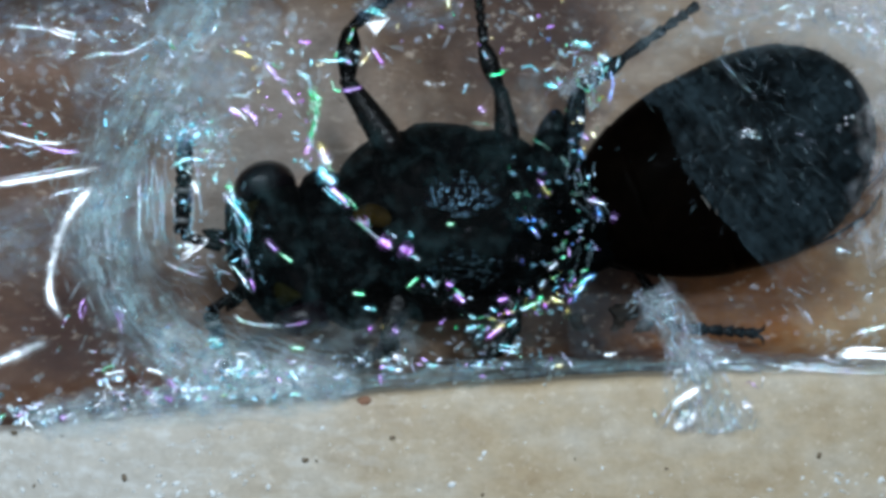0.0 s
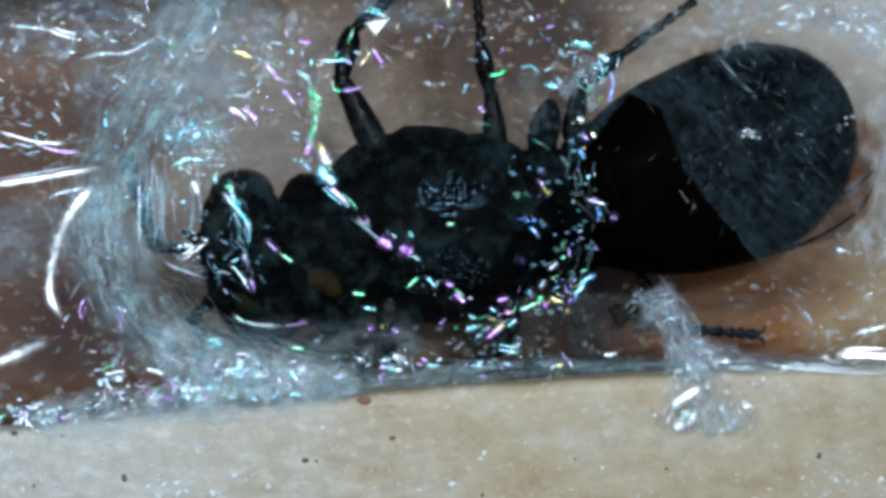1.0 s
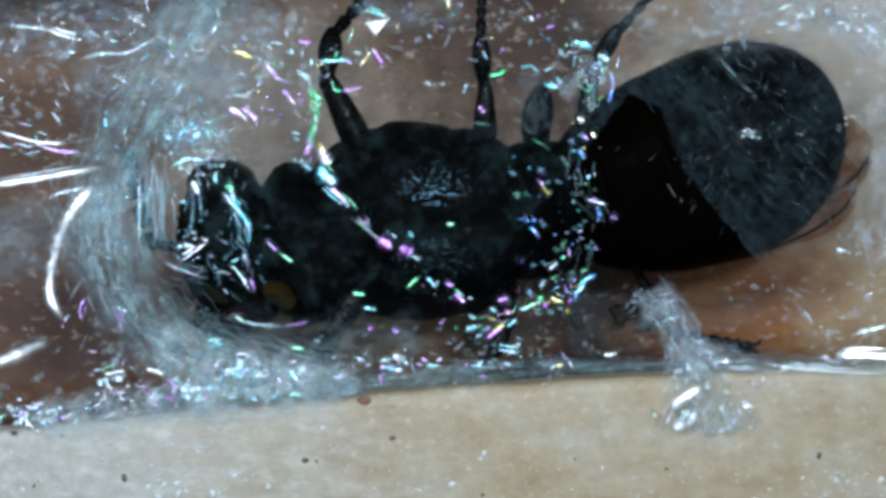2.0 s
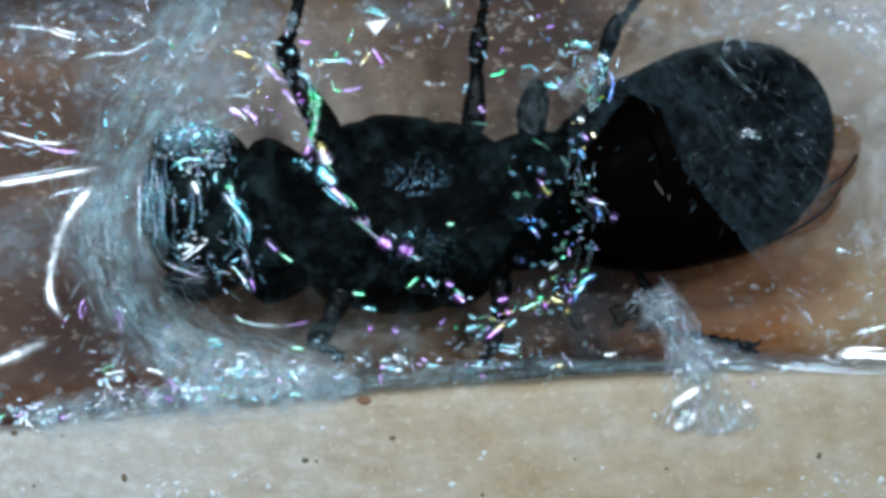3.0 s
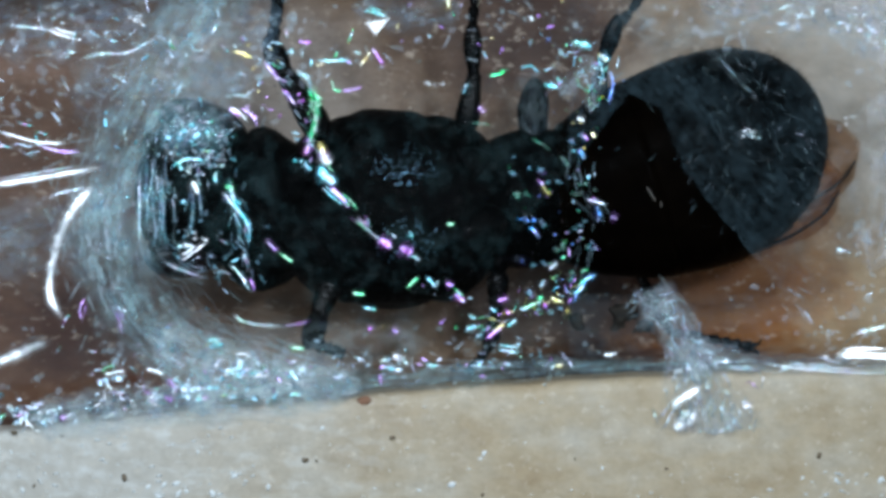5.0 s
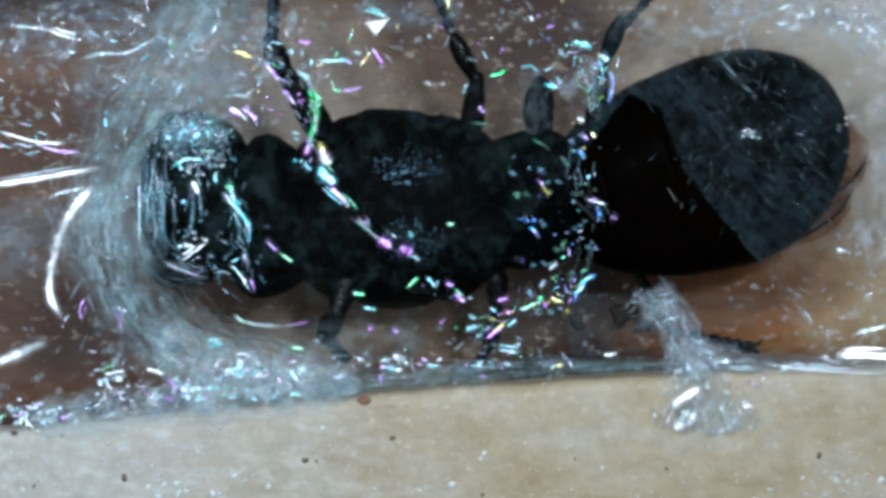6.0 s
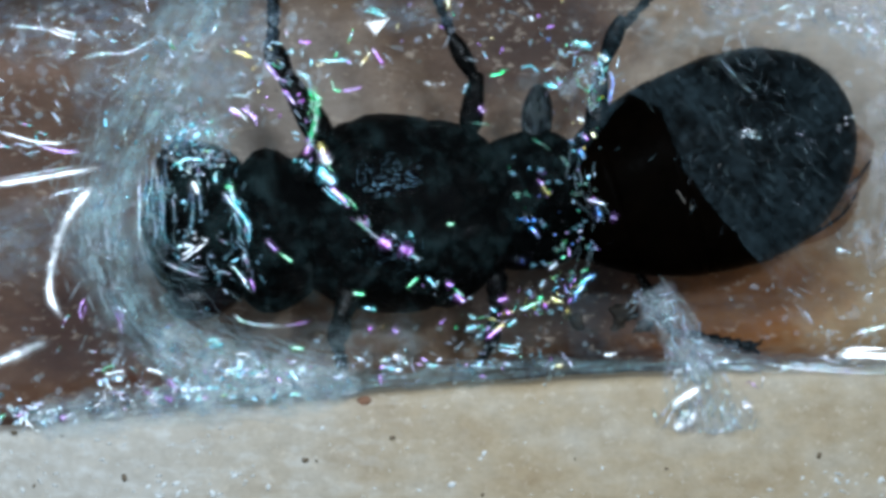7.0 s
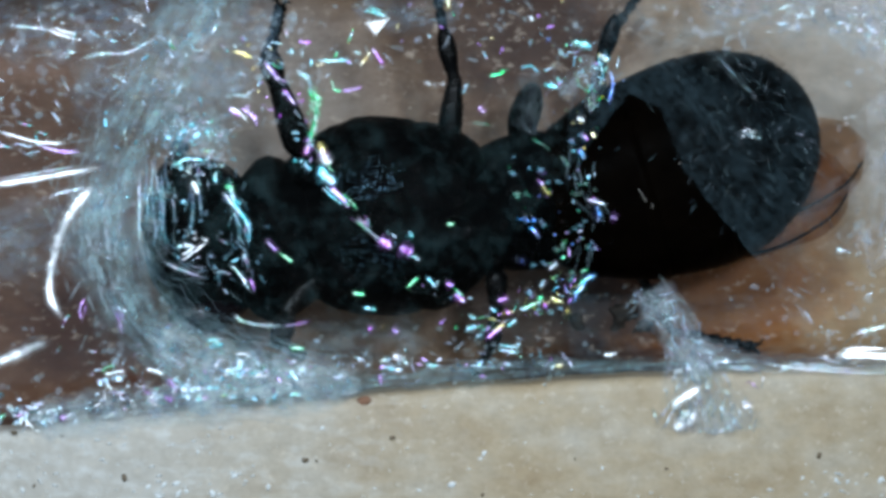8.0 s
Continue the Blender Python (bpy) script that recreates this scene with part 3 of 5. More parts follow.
def head():
    def shape(p):
        return Vector((p.x * (1 - 0.12 * p.y * p.y), p.y, p.z))
    ob = part("head", blob(0.58, 0.98, 0.72, 0.05, 4.0, shape, 40, 24), BLACK, bee, "broad black head with yellow face marks")
    for s in (1, -1):
        eye = part("eye", blob(0.36, 0.28, 0.50, 0.0, 0.0, None, 24, 16), EYE, ob, "large dark purplish compound eye")
        eye.matrix_basis = Matrix.Translation(Vector((0.06, s * 0.72, 0.10)) * 0.001) @ pose(0, 0, 0, s * -12, 0, s * 8)
        bm = blob(0.16, 0.13, 0.05, 0.02, s * 2.0, lambda p: Vector((p.x, p.y * (1 - 0.6 * p.x), p.z)) * (1 + 0.14 * math.sin(3 * math.atan2(p.y, p.x) + 1 + s)), 20, 10)
        mark = part("face_mark", bm, OLIVE, ob, "dull yellow face mark")
        mark.matrix_basis = Matrix.Translation(Vector((-0.02 if s < 0 else -0.16, s * 0.50, 0.60)) * 0.001) @ pose(0, 0, 0, s * -35, -8, s * 30)
        jaw = part("mandible", lathe([(0, 0.09), (0.15, 0.10), (0.35, 0.07), (0.48, 0.02)], 10), LEG_BLACK, ob)
        jaw.matrix_basis = Matrix.Translation(Vector((-0.42, s * 0.22, -0.1)) * 0.001) @ pose(0, 0, 0, 0, 20, 180 - s * 35)
    return ob


def antenna():
    """Scape and beaded whip, bent at the elbow; its own x runs along the scape."""
    ob = part("antenna", lathe([(0, 0.04), (0.06, 0.06), (0.35, 0.055), (0.44, 0.07), (0.47, 0.03)], 10), LEG_BLACK, bee, "black elbowed antenna with paler rings")
    x = 0.47
    rows = []
    for i in range(10):
        rows += [(x, 0.07), (x + 0.02, 0.095), (x + 0.085, 0.10), (x + 0.105, 0.07)]
        x += 0.108
    whip = part("whip", lathe([(r - 0.47, w) for r, w in rows], 10), LEG_BLACK, ob)
    for x in (0.12, 0.45, 0.78):
        part("ring", lathe([(x, 0.092), (x + 0.006, 0.104), (x + 0.05, 0.106), (x + 0.058, 0.092)], 12), RING_PALE, whip, "pale ring")
    whip.matrix_basis = Matrix.Translation((0.00046, 0, 0)) @ pose(0, 0, 0, 0, 0, -72)
    return ob


ABD_L, ABD_R = 1.80, 1.21


def abdomen_radius(x):
    u = max(-1.0, min(1.0, x / ABD_L))
    if abs(u) >= 1:
        return 0.02
    fall = ((0.22 - u) / 1.22) ** 2.1 if u < 0.22 else ((u - 0.22) / 0.78) ** 2.05
    return ABD_R * (1 - fall) ** 0.5


def bent(bm):
    """The tip drawn to one side."""
    for v in bm.verts:
        x = v.co.x * 1000 / ABD_L
        v.co.y += 0.00011 * max(0.0, x + 0.1) ** 2
    return bm


def abdomen():
    core = bent(lathe([(ABD_L * (i / 30 * 1.94 - 0.99), max(0.02, abdomen_radius(ABD_L * (i / 30 * 1.94 - 0.99)) - 0.03)) for i in range(31)], 40, 0.84))
    ob = part("abdomen", core, GLOSSY_BLACK, bee, "glossy brownish black egg-shaped abdomen with a hairy tip")
    cuts = (-1.0, -0.62, -0.2, 0.22, 0.56, 0.80, 0.955)
    for k, (u0, u1) in enumerate(zip(cuts, cuts[1:])):
        rows = []
        for i in range(9):
            u = u0 + (u1 + 0.03 - u0) * i / 8
            r = abdomen_radius(ABD_L * min(u, 0.998))
            rows.append((ABD_L * u, max(0.015, r - 0.018 + 0.018 * i / 8)))
        rows.append((ABD_L * (u1 + 0.03) + 0.004, max(0.012, rows[-1][1] - 0.03)))
        part("segment", bent(lathe(rows, 56, 0.84)), GLOSSY_BLACK, ob)

    def skin(rng):
        u = rng.triangular(-0.35, 0.97, 0.93)
        w = rng.uniform(0, 2 * math.pi)
        r = abdomen_radius(ABD_L * min(u, 0.99))
        n = Vector((max(0, u) ** 3 * 1.4, math.cos(w), math.sin(w)))
        return Vector((ABD_L * u, r * math.cos(w) + 0.11 * max(0.0, u + 0.1) ** 2, r * math.sin(w) * 0.84)), n.normalized()
    hairs(ob, "bristle_coat", 1300, skin, 0.065, 0.0026, HAIR, 31)
    # pale strokes on the bare root, modelled in place of the lamps' reflections
    for x, y, long, turn in ((-0.20, -0.30, 0.05, 70), (-0.24, -0.16, 0.16, 105), (0.03, 0.05, 0.03, 20)):
        r = abdomen_radius(x * ABD_L)
        z = 0.84 * math.sqrt(max(0.01, r * r - y * y)) + 0.012
        bm = bmesh.new()
        c, q = math.cos(radians(turn)) * long / 2, math.sin(radians(turn)) * long / 2
        tube_into(bm, [Vector((x * ABD_L - c, y - q, z - 0.006)) * 0.001, Vector((x * ABD_L, y, z)) * 0.001, Vector((x * ABD_L + c, y + q, z - 0.006)) * 0.001], 0.006, 6, 0.6)
        part("scratch", bm, LAMP_GLINT, ob, "pale stroke set as a lamp glint on the glossy abdomen")
    return ob


def wing(length):
    """A smoky blade with raised veins, its root at the origin, lying along x."""
    bm = bmesh.new()
    outline = lambda f: (0.12 + 1.0 * min(1.0, f / 0.55) ** 0.8) * math.sqrt(max(0.0004, 1 - max(0.0, (f - 0.80) / 0.20) ** 2))
    cols = []
    for i in range(25):
        f = i / 24
        w = outline(f)
        row = []
        for j in range(9):
            g = j / 8
            row.append(bm.verts.new(Vector((length * f, w * (0.42 - g), 0.012 * math.sin(f * 9 + g * 7))) * 0.001))
        cols.append(row)
    for c0, c1 in zip(cols, cols[1:]):
        for j in range(8):
            bm.faces.new((c0[j], c0[j + 1], c1[j + 1], c1[j]))
    ob = part("wing", bm, WING, bee, "smoky brown clear wing with dark veins")
    for name, pts in (("vein", ((0, -0.05), (1.2, -0.46), (2.6, -0.63), (3.5, -0.45), (3.85, -0.2))), ("vein", ((0, 0.03), (1.2, 0.10), (2.4, 0.12), (3.1, 0.05))), ("vein", ((1.0, 0.1), (1.7, -0.12), (2.5, -0.2))), ("vein", ((2.0, 0.12), (2.15, -0.2), (2.3, -0.32)))):
        bm = bmesh.new()
        tube_into(bm, curve_points([Vector((x * length / 3.95, y, 0.02)) * 0.001 for x, y in pts], 18), 0.024, 6, 0.6)
        part(name, bm, LEG_BLACK, ob)
    return ob


def limb(name, length, thick, parent, material=None, swell=0.35):
    """A leg piece along x: thin at the root, swollen, thin at the joint."""
    rows = [(-0.03, thick * 0.25), (0.02 * length, thick * 0.42)]
    for i in range(1, 12):
        f = i / 12
        rows.append((length * f, thick * (0.32 + 0.25 * math.sin(math.pi * f ** (1 - swell)))))
    rows += [(length * 0.98, thick * 0.34), (length + 0.03, thick * 0.2)]
    return part(name, lathe(rows, 14, 0.85, thick * 0.05, thick), material or LEG_BLACK, parent)


def foot(length, thick, parent):
    rows = []
    cuts = (0, 0.42, 0.60, 0.74, 0.86, 1.0)
    for c0, c1 in zip(cuts, cuts[1:]):
        rows += [(length * c0 + 0.002, thick * 0.26), (length * (c0 * 0.8 + c1 * 0.2), thick * 0.36), (length * (c0 * 0.15 + c1 * 0.85), thick * 0.5), (length * c1 - 0.004, thick * 0.3)]
    ob = part("tarsus", lathe(rows, 10, 0.85), LEG_BLACK, parent)
    return ob


def claws(parent, length):
    bm = bmesh.new()
    for s in (1, -1):
        tube_into(bm, curve_points([Vector((length, s * 0.02, 0)) * 0.001, Vector((length + 0.07, s * 0.05, 0.02)) * 0.001, Vector((length + 0.10, s * 0.11, -0.05)) * 0.001], 8), 0.03, 6, 0.3)
    return part("claw", bm, LEG_BLACK, parent)


def bristly(parent, length, thick, count, seed):
    def skin(rng):
        x, w = rng.uniform(0.1, 0.95) * length, rng.uniform(0, 2 * math.pi)
        n = Vector((0.2, math.cos(w), math.sin(w)))
        return Vector((x, thick * 0.5 * math.cos(w), thick * 0.43 * math.sin(w))), n
    hairs(parent, "bristle_coat", count, skin, 0.07, 0.0025, HAIR, seed)


class Leg:
    """A femur with tibia and foot, posed by where hip, knee, ankle and tip lie in the plan."""

    def __init__(self, lengths, thick, name, seed, foot_share=0.55):
        self.l = lengths
        self.femur = limb(name, lengths[0], thick, bee, None, 0.5)
        self.tibia = limb("tibia", lengths[1], thick * 0.8, self.femur, None, -0.4)
        self.tarsus = foot(lengths[2], thick * foot_share, self.femur)
        root = lathe([(-0.46, thick * 0.5), (-0.40, thick * 0.7), (-0.26, thick * 0.72), (-0.20, thick * 0.45), (-0.15, thick * 0.5), (-0.06, thick * 0.48), (0.0, thick * 0.36)], 14, 0.9)
        part("coxa", root, BLACK, self.femur)
        bristly(self.femur, lengths[0], thick, 60, seed)

    def key(self, hip_h, lift, rows):
        made = ([], [], [])
        for t, *spots in rows:
            p = at(*spots[0], hip_h)
            frames = []
            for k in range(3):
                to = at(*spots[k + 1], p.z * 1000)
                flat = to - p
                run, full = flat.length, self.l[k] * 0.001
                c = min(0.995, run / full)
                d = Vector((flat.x / run * c, flat.y / run * c, math.sqrt(1 - c * c) * lift[k]))
                q = d.to_track_quat("X", "Z")
                frames.append(Matrix.Translation(p) @ q.to_matrix().to_4x4())
                p = p + d * full
            first = Matrix.Translation(-BASE) @ frames[0]
            made[0].append((t, first))
            for k in (1, 2):
                made[k].append((t, frames[0].inverted() @ frames[k]))
        for ob, keys in zip((self.femur, self.tibia, self.tarsus), made):
            walk(ob, keys)


thorax_ob = thorax()
pronotum_ob = pronotum()
propodeum_ob = propodeum()
head_ob = head()
antenna_ob = antenna()
antenna_low = antenna()
abdomen_ob = abdomen()
wing_a = wing(3.65)
wing_b = wing(3.98)
fore_up = Leg((0.92, 0.62, 0.72), 0.30, "foreleg", 1)
mid_up = Leg((0.64, 0.56, 0.70), 0.24, "middle_leg", 2)
hind_up = Leg((0.75, 0.60, 1.15), 0.23, "hind_leg", 3)
fore_low = Leg((0.62, 0.50, 0.42), 0.30, "foreleg", 4)
mid_low = Leg((0.45, 0.42, 0.40), 0.22, "middle_leg", 5)
hind_low = Leg((0.58, 0.86, 0.95), 0.17, "hind_leg", 6, 0.85)
claws(hind_low.tarsus, 0.95)
claws(fore_up.tarsus, 0.72)
collar = part("collar_lobe", blob(0.23, 0.15, 0.06, 0.16, 1.0, None, 32, 16), YELLOW, bee, "dull yellow collar lobe")
coxa = part("trochanter", blob(0.17, 0.50, 0.24, 0.06, 6.0), BLACK, bee)


# ---- the clear film over the channel ----
film = new("clear_film")
tagged(film, "crumpled clear iridescent film lining stretched over the bee", "film")


def film_h(a, b):
    rest = min(1.0, max(0.0, (edge_b(a) - b) / 60))
    v = Vector((a * 0.008, b * 0.008, 1.5))
    rough = 0.06 * noise.noise(v) + 0.025 * noise.noise(v * 3.1) + 0.010 * noise.noise(v * 9)
    return 0.015 + (-0.22 + rough) * rest * rest * (3 - 2 * rest)


def film_sheet():
    bm = bmesh.new()
    cols = []
    for i in range(151):
        a = -120 + i * 7.52
        col = []
        for j in range(121):
            f = j / 120
            b = -110 + (edge_b(a) + 6 * noise.noise(Vector((a * 0.03, 2, 2))) + 110) * f
            col.append(bm.verts.new(at(a, b, film_h(a, b))))
        cols.append(col)
    for c0, c1 in zip(cols, cols[1:]):
        for j in range(120):
            bm.faces.new((c0[j], c0[j + 1], c1[j + 1], c1[j]))
    return part("sheet", bm, FILM, film, "thin clear wrinkled sheet")


film_sheet()


def patch(name, material, label, inside, box, lift, pieces=90):
    """A second layer of film, laid where inside(a, b) holds."""
    bm = bmesh.new()
    a0, b0, a1, b1 = box
    grid = {}
    n = pieces
    m = int(n * (b1 - b0) / (a1 - a0))
    for i in range(n + 1):
        for j in range(m + 1):
            a, b = a0 + (a1 - a0) * i / n, b0 + (b1 - b0) * j / m
            if inside(a, b):
                grid[i, j] = bm.verts.new(at(a, b, film_h(a, b) + lift))
    for i, j in list(grid):
        keys = ((i, j), (i + 1, j), (i + 1, j + 1), (i, j + 1))
        if all(k in grid for k in keys):
            bm.faces.new([grid[k] for k in keys])
    return part(name, bm, material, film, label)


def over_abdomen(a, b):
    """All round a torn window through which the abdomen's root shows bare."""
    j = 5 * noise.noise(Vector((a * 0.03, b * 0.03, 1))) + 2 * noise.noise(Vector((a * 0.15, b * 0.15, 3)))
    left = b > 258 - (a - 1042) * 1.27 + j
    right = a < (1112 + (b - 165) * 2.0 if b < 192 else 1166 + (b - 192) * 0.40 if b < 305 else 1211 + (b - 305) * 0.82) + j
    return not (left and right and 165 < b < 520) and b < edge_b(a) + 3


patch("layer", MOTTLED, "blotched stretch of film", lambda a, b: b < edge_b(a) - 60 and a < 1030 + 16 * noise.noise(Vector((b * 0.03, 1, 8))) and over_abdomen(a, b), (300, 140, 1052, 640), 0.002, 150)
patch("layer", SCUFFED, "scuffed stretch of film with a torn window", over_abdomen, (1006, -104, 1690, 700), 0.0, 330)


def fold(material, width, *spots, arch=0.09, lift=0.035, single=False):
    """A bright crease of the film through the given plan spots; width in grid steps."""
    pts = [at(a, b, film_h(a, b) + lift) for a, b in spots]
    bm = bmesh.new()
    rng = random.Random(int(spots[0][0] * 31 + spots[0][1]))
    line = curve_points(pts, max(8, 6 * len(pts)))
    n = len(line) - 1
    way = (line[-1] - line[0]).normalized()
    side = way.cross(Vector((0, 0, 1))).normalized()
    # a crease is a few narrow facets side by side, each over a stretch of it
    ridges = 2 if not single and width >= 10 and (line[-1] - line[0]).length > 45 * STEP * 0.001 else 1
    for k in range(ridges):
        off = (k - (ridges - 1) / 2) / ridges * width * STEP * 0.0012
        i, j = (0, n) if k == ridges // 2 else (rng.randint(0, n // 3), n - rng.randint(0, n // 3))
        run = [p + side * (off + rng.uniform(-0.06, 0.06) * width * STEP * 0.001) for p in line[i:j + 1]]
        ribbon_into(bm, run, width * STEP * 2.1 / ridges * rng.uniform(0.8, 1.2), arch, 0.65 if k == ridges // 2 else 0.4, 0.2, rng, rng.gauss(0, 0.05), True)
    return part("fold", bm, material, film)


def shards(material, a, b, size, count, seed, thin=0.6):
    """A glint broken into a few crooked facets."""
    rng = random.Random(seed)
    for k in range(count):
        ca, cb = a + rng.gauss(0, size * 0.36), b + rng.gauss(0, size * 0.2)
        cb = min(cb, edge_b(ca) - 6)
        h = film_h(ca, cb) + 0.04
        r, n, turn = min(8.5, size * rng.uniform(0.14, 0.40)), rng.randint(3, 5), rng.uniform(0, 3)
        n0 = glance(at(ca, cb, h), rng)
        slope = Vector((n0.x / n0.z + rng.gauss(0, 0.11), n0.y / n0.z + rng.gauss(0, 0.11)))
        bm = bmesh.new()
        uv = bm.loops.layers.uv.verify()
        ring = []
        for j in range(n):
            w = turn + 2 * math.pi * j / n + rng.uniform(-0.3, 0.3)
            rr = r * rng.uniform(0.7, 1.4)
            x, y = rr * math.cos(w), rr * math.sin(w) * thin
            ring.append(bm.verts.new(at(ca + x, cb + y, h - (slope.x * x - slope.y * y) * STEP)))
        mid = bm.verts.new(at(ca, cb, h + 0.002))
        for j in range(n):
            face = bm.faces.new((ring[j], mid, ring[(j + 1) % n]))
            for loop, c in zip(face.loops, (0.24, 0.5, 0.24)):
                loop[uv].uv = (c, 0.5)
        part("facet", bm, material, film)


def shard(material, *spots):
    """One flat facet with the given corners."""
    bm = bmesh.new()
    uv = bm.loops.layers.uv.verify()
    ca, cb = (sum(p[i] for p in spots) / len(spots) for i in (0, 1))
    h = film_h(ca, cb) + 0.04
    mid = bm.verts.new(at(ca, cb, h + 0.002))
    n0 = glance(at(ca, cb, h))
    ring = [bm.verts.new(at(a, b, h - (n0.x * (a - ca) - n0.y * (b - cb)) / n0.z * STEP)) for a, b in spots]
    for j in range(len(ring)):
        face = bm.faces.new((ring[j], mid, ring[(j + 1) % len(ring)]))
        for loop, c in zip(face.loops, (0.33, 0.5, 0.33)):
            loop[uv].uv = (c, 0.5)
    return part("facet", bm, material, film)


shard(WHITE, (646, 40), (692, 32), (664, 64))
shards(WHITE, 240, 30, 30, 6, 18, 0.8)
shards(WHITE, 1322, 236, 24, 5, 1)
shards(WHITE, 1365, 282, 9, 2, 22)
shards(SILVER, 1412, 236, 14, 3, 23)
shards(SILVER, 1345, 246, 30, 4, 24)
shards(FROST, 1322, 236, 20, 6, 21)
shards(WHITE, 1498, 217, 28, 5, 2, 0.4)
shards(WHITE, 1380, 48, 40, 6, 3, 0.4)
shards(WHITE, 697, 628, 26, 6, 4, 1.0)
shards(WHITE, 345, 424, 30, 6, 5)
shards(GLEAM_TEAL, 332, 238, 44, 9, 6, 0.8)
shards(WHITE, 334, 236, 24, 4, 26, 0.8)
shards(TEAL, 540, 290, 28, 5, 7, 0.8)
shards(WHITE, 757, 143, 18, 4, 8)
shards(WHITE, 782, 150, 16, 4, 9)
shards(GLEAM_BLUE, 934, 388, 18, 6, 10)
shards(WHITE, 1215, 752, 34, 7, 11)
shards(WHITE, 1516, 627, 60, 9, 12, 0.25)
shards(SILVER, 1540, 58, 50, 9, 13, 0.5)
shards(WHITE, 121, 62, 44, 6, 14, 0.4)
shards(GLEAM, 300, 690, 70, 8, 15, 0.6)
shards(WHITE, 414, 654, 54, 9, 16, 0.5)
shards(GLEAM, 90, 735, 70, 10, 17, 0.4)
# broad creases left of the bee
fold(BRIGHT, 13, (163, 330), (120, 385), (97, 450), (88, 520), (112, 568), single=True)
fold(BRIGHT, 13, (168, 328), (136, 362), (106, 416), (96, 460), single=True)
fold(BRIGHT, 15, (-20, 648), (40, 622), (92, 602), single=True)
fold(BRIGHT, 9, (-20, 330), (60, 318), (182, 296))
fold(SILVER, 7, (-20, 322), (70, 306), (150, 292))
fold(WHITE, 9, (-10, 230), (60, 250), (125, 256))
fold(PINK, 7, (60, 256), (105, 268), (145, 270))
fold(SILVER, 9, (80, 352), (115, 340), (160, 332))
fold(PINK, 13, (155, 525), (146, 548), (150, 574))
fold(PINK, 13, (198, 540), (212, 560), (222, 594))
fold(SILVER, 6, (200, 545), (216, 548), (226, 556))
fold(WHITE, 14, (80, 48), (115, 60), (142, 68))
fold(SILVER, 8, (10, 45), (60, 50), (100, 56))
fold(SILVER, 7, (140, 105), (180, 96), (230, 92), (290, 58))
fold(GREEN, 10, (176, 660), (190, 650), (208, 646))
fold(WHITE, 8, (182, 664), (200, 660), (226, 656))
fold(WHITE, 8, (186, 672), (192, 684), (202, 690))
fold(WHITE, 8, (256, 654), (274, 656), (292, 664))
fold(PINK, 7, (254, 676), (256, 692), (272, 698))
fold(PINK, 6, (300, 676), (303, 692), (302, 706))
# round the head
fold(SILVER, 9, (285, 462), (320, 478), (366, 494))
fold(WHITE, 12, (314, 462), (340, 445), (368, 424))
fold(SILVER, 14, (310, 440), (328, 434), (344, 440))
fold(TEAL, 13, (384, 326), (380, 315), (386, 302))
fold(WHITE, 14, (340, 318), (346, 332), (352, 346))
fold(SILVER, 9, (392, 338), (410, 360), (430, 388))
fold(DIM_TEAL, 9, (404, 360), (424, 400), (420, 440))
fold(GREEN, 12, (398, 338), (406, 330), (412, 344))
fold(PINK, 8, (468, 422), (480, 436), (492, 446))
fold(GREEN, 6, (488, 444), (506, 456), (520, 466))
fold(PINK, 6, (440, 490), (448, 506), (450, 520))
fold(PINK, 5, (500, 577), (524, 575), (552, 568))
fold(SILVER, 9, (408, 554), (430, 568), (462, 575), (510, 577), single=True)
for k in range(18):
    a = 246 + k * 3.4 + 4 * math.sin(k * 2.3) + (40 if k > 14 else 0)
    top, low = 300 + 40 * math.sin(k * 1.7), 395 + 60 * math.sin(k * 2.9 + 1)
    fold(DIM_TEAL if k % 6 else GLEAM, 3 + 2 * (k % 2), (a, top), (a + 7 * math.sin(k * 3.1), (top + low) / 2), (a + 14 * math.sin(k * 1.9), low))
fold(GLEAM_TEAL, 7, (400, 318), (418, 366), (440, 404), (436, 450))
fold(SILVER, 6, (404, 470), (420, 480), (446, 520))
fold(TEAL, 6, (300, 300), (330, 282), (372, 286))
fold(WHITE, 7, (408, 190), (424, 200), (440, 218))
fold(PINK, 6, (424, 190), (446, 206), (456, 226))
# creases that run across the neck and the chest;
# BRIGHT strips on coloured ones add the white glare core
fold(GLEAM_GREEN, 9, (552, 146), (560, 190), (552, 235), (543, 268), single=True)
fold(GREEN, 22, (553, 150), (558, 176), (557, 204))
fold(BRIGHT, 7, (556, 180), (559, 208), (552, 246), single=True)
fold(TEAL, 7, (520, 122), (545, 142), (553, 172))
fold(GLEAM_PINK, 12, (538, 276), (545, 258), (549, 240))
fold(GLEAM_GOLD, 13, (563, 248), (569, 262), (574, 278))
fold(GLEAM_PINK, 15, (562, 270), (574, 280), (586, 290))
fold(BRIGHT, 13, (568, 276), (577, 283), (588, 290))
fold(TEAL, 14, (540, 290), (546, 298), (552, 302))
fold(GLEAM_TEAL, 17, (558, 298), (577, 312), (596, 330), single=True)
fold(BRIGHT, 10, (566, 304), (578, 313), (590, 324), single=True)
fold(GLEAM_PINK, 8, (580, 326), (600, 346), (618, 362))
fold(TEAL, 11, (570, 328), (592, 348), (614, 362))
fold(GREEN, 6, (596, 338), (620, 356), (634, 374))
fold(SILVER, 5, (628, 380), (652, 408), (682, 432))
fold(GLEAM_PINK, 12, (669, 424), (681, 430), (694, 438))
fold(GLEAM_PINK, 15, (706, 436), (718, 443), (732, 450))
fold(SILVER, 10, (728, 450), (736, 456), (744, 462))
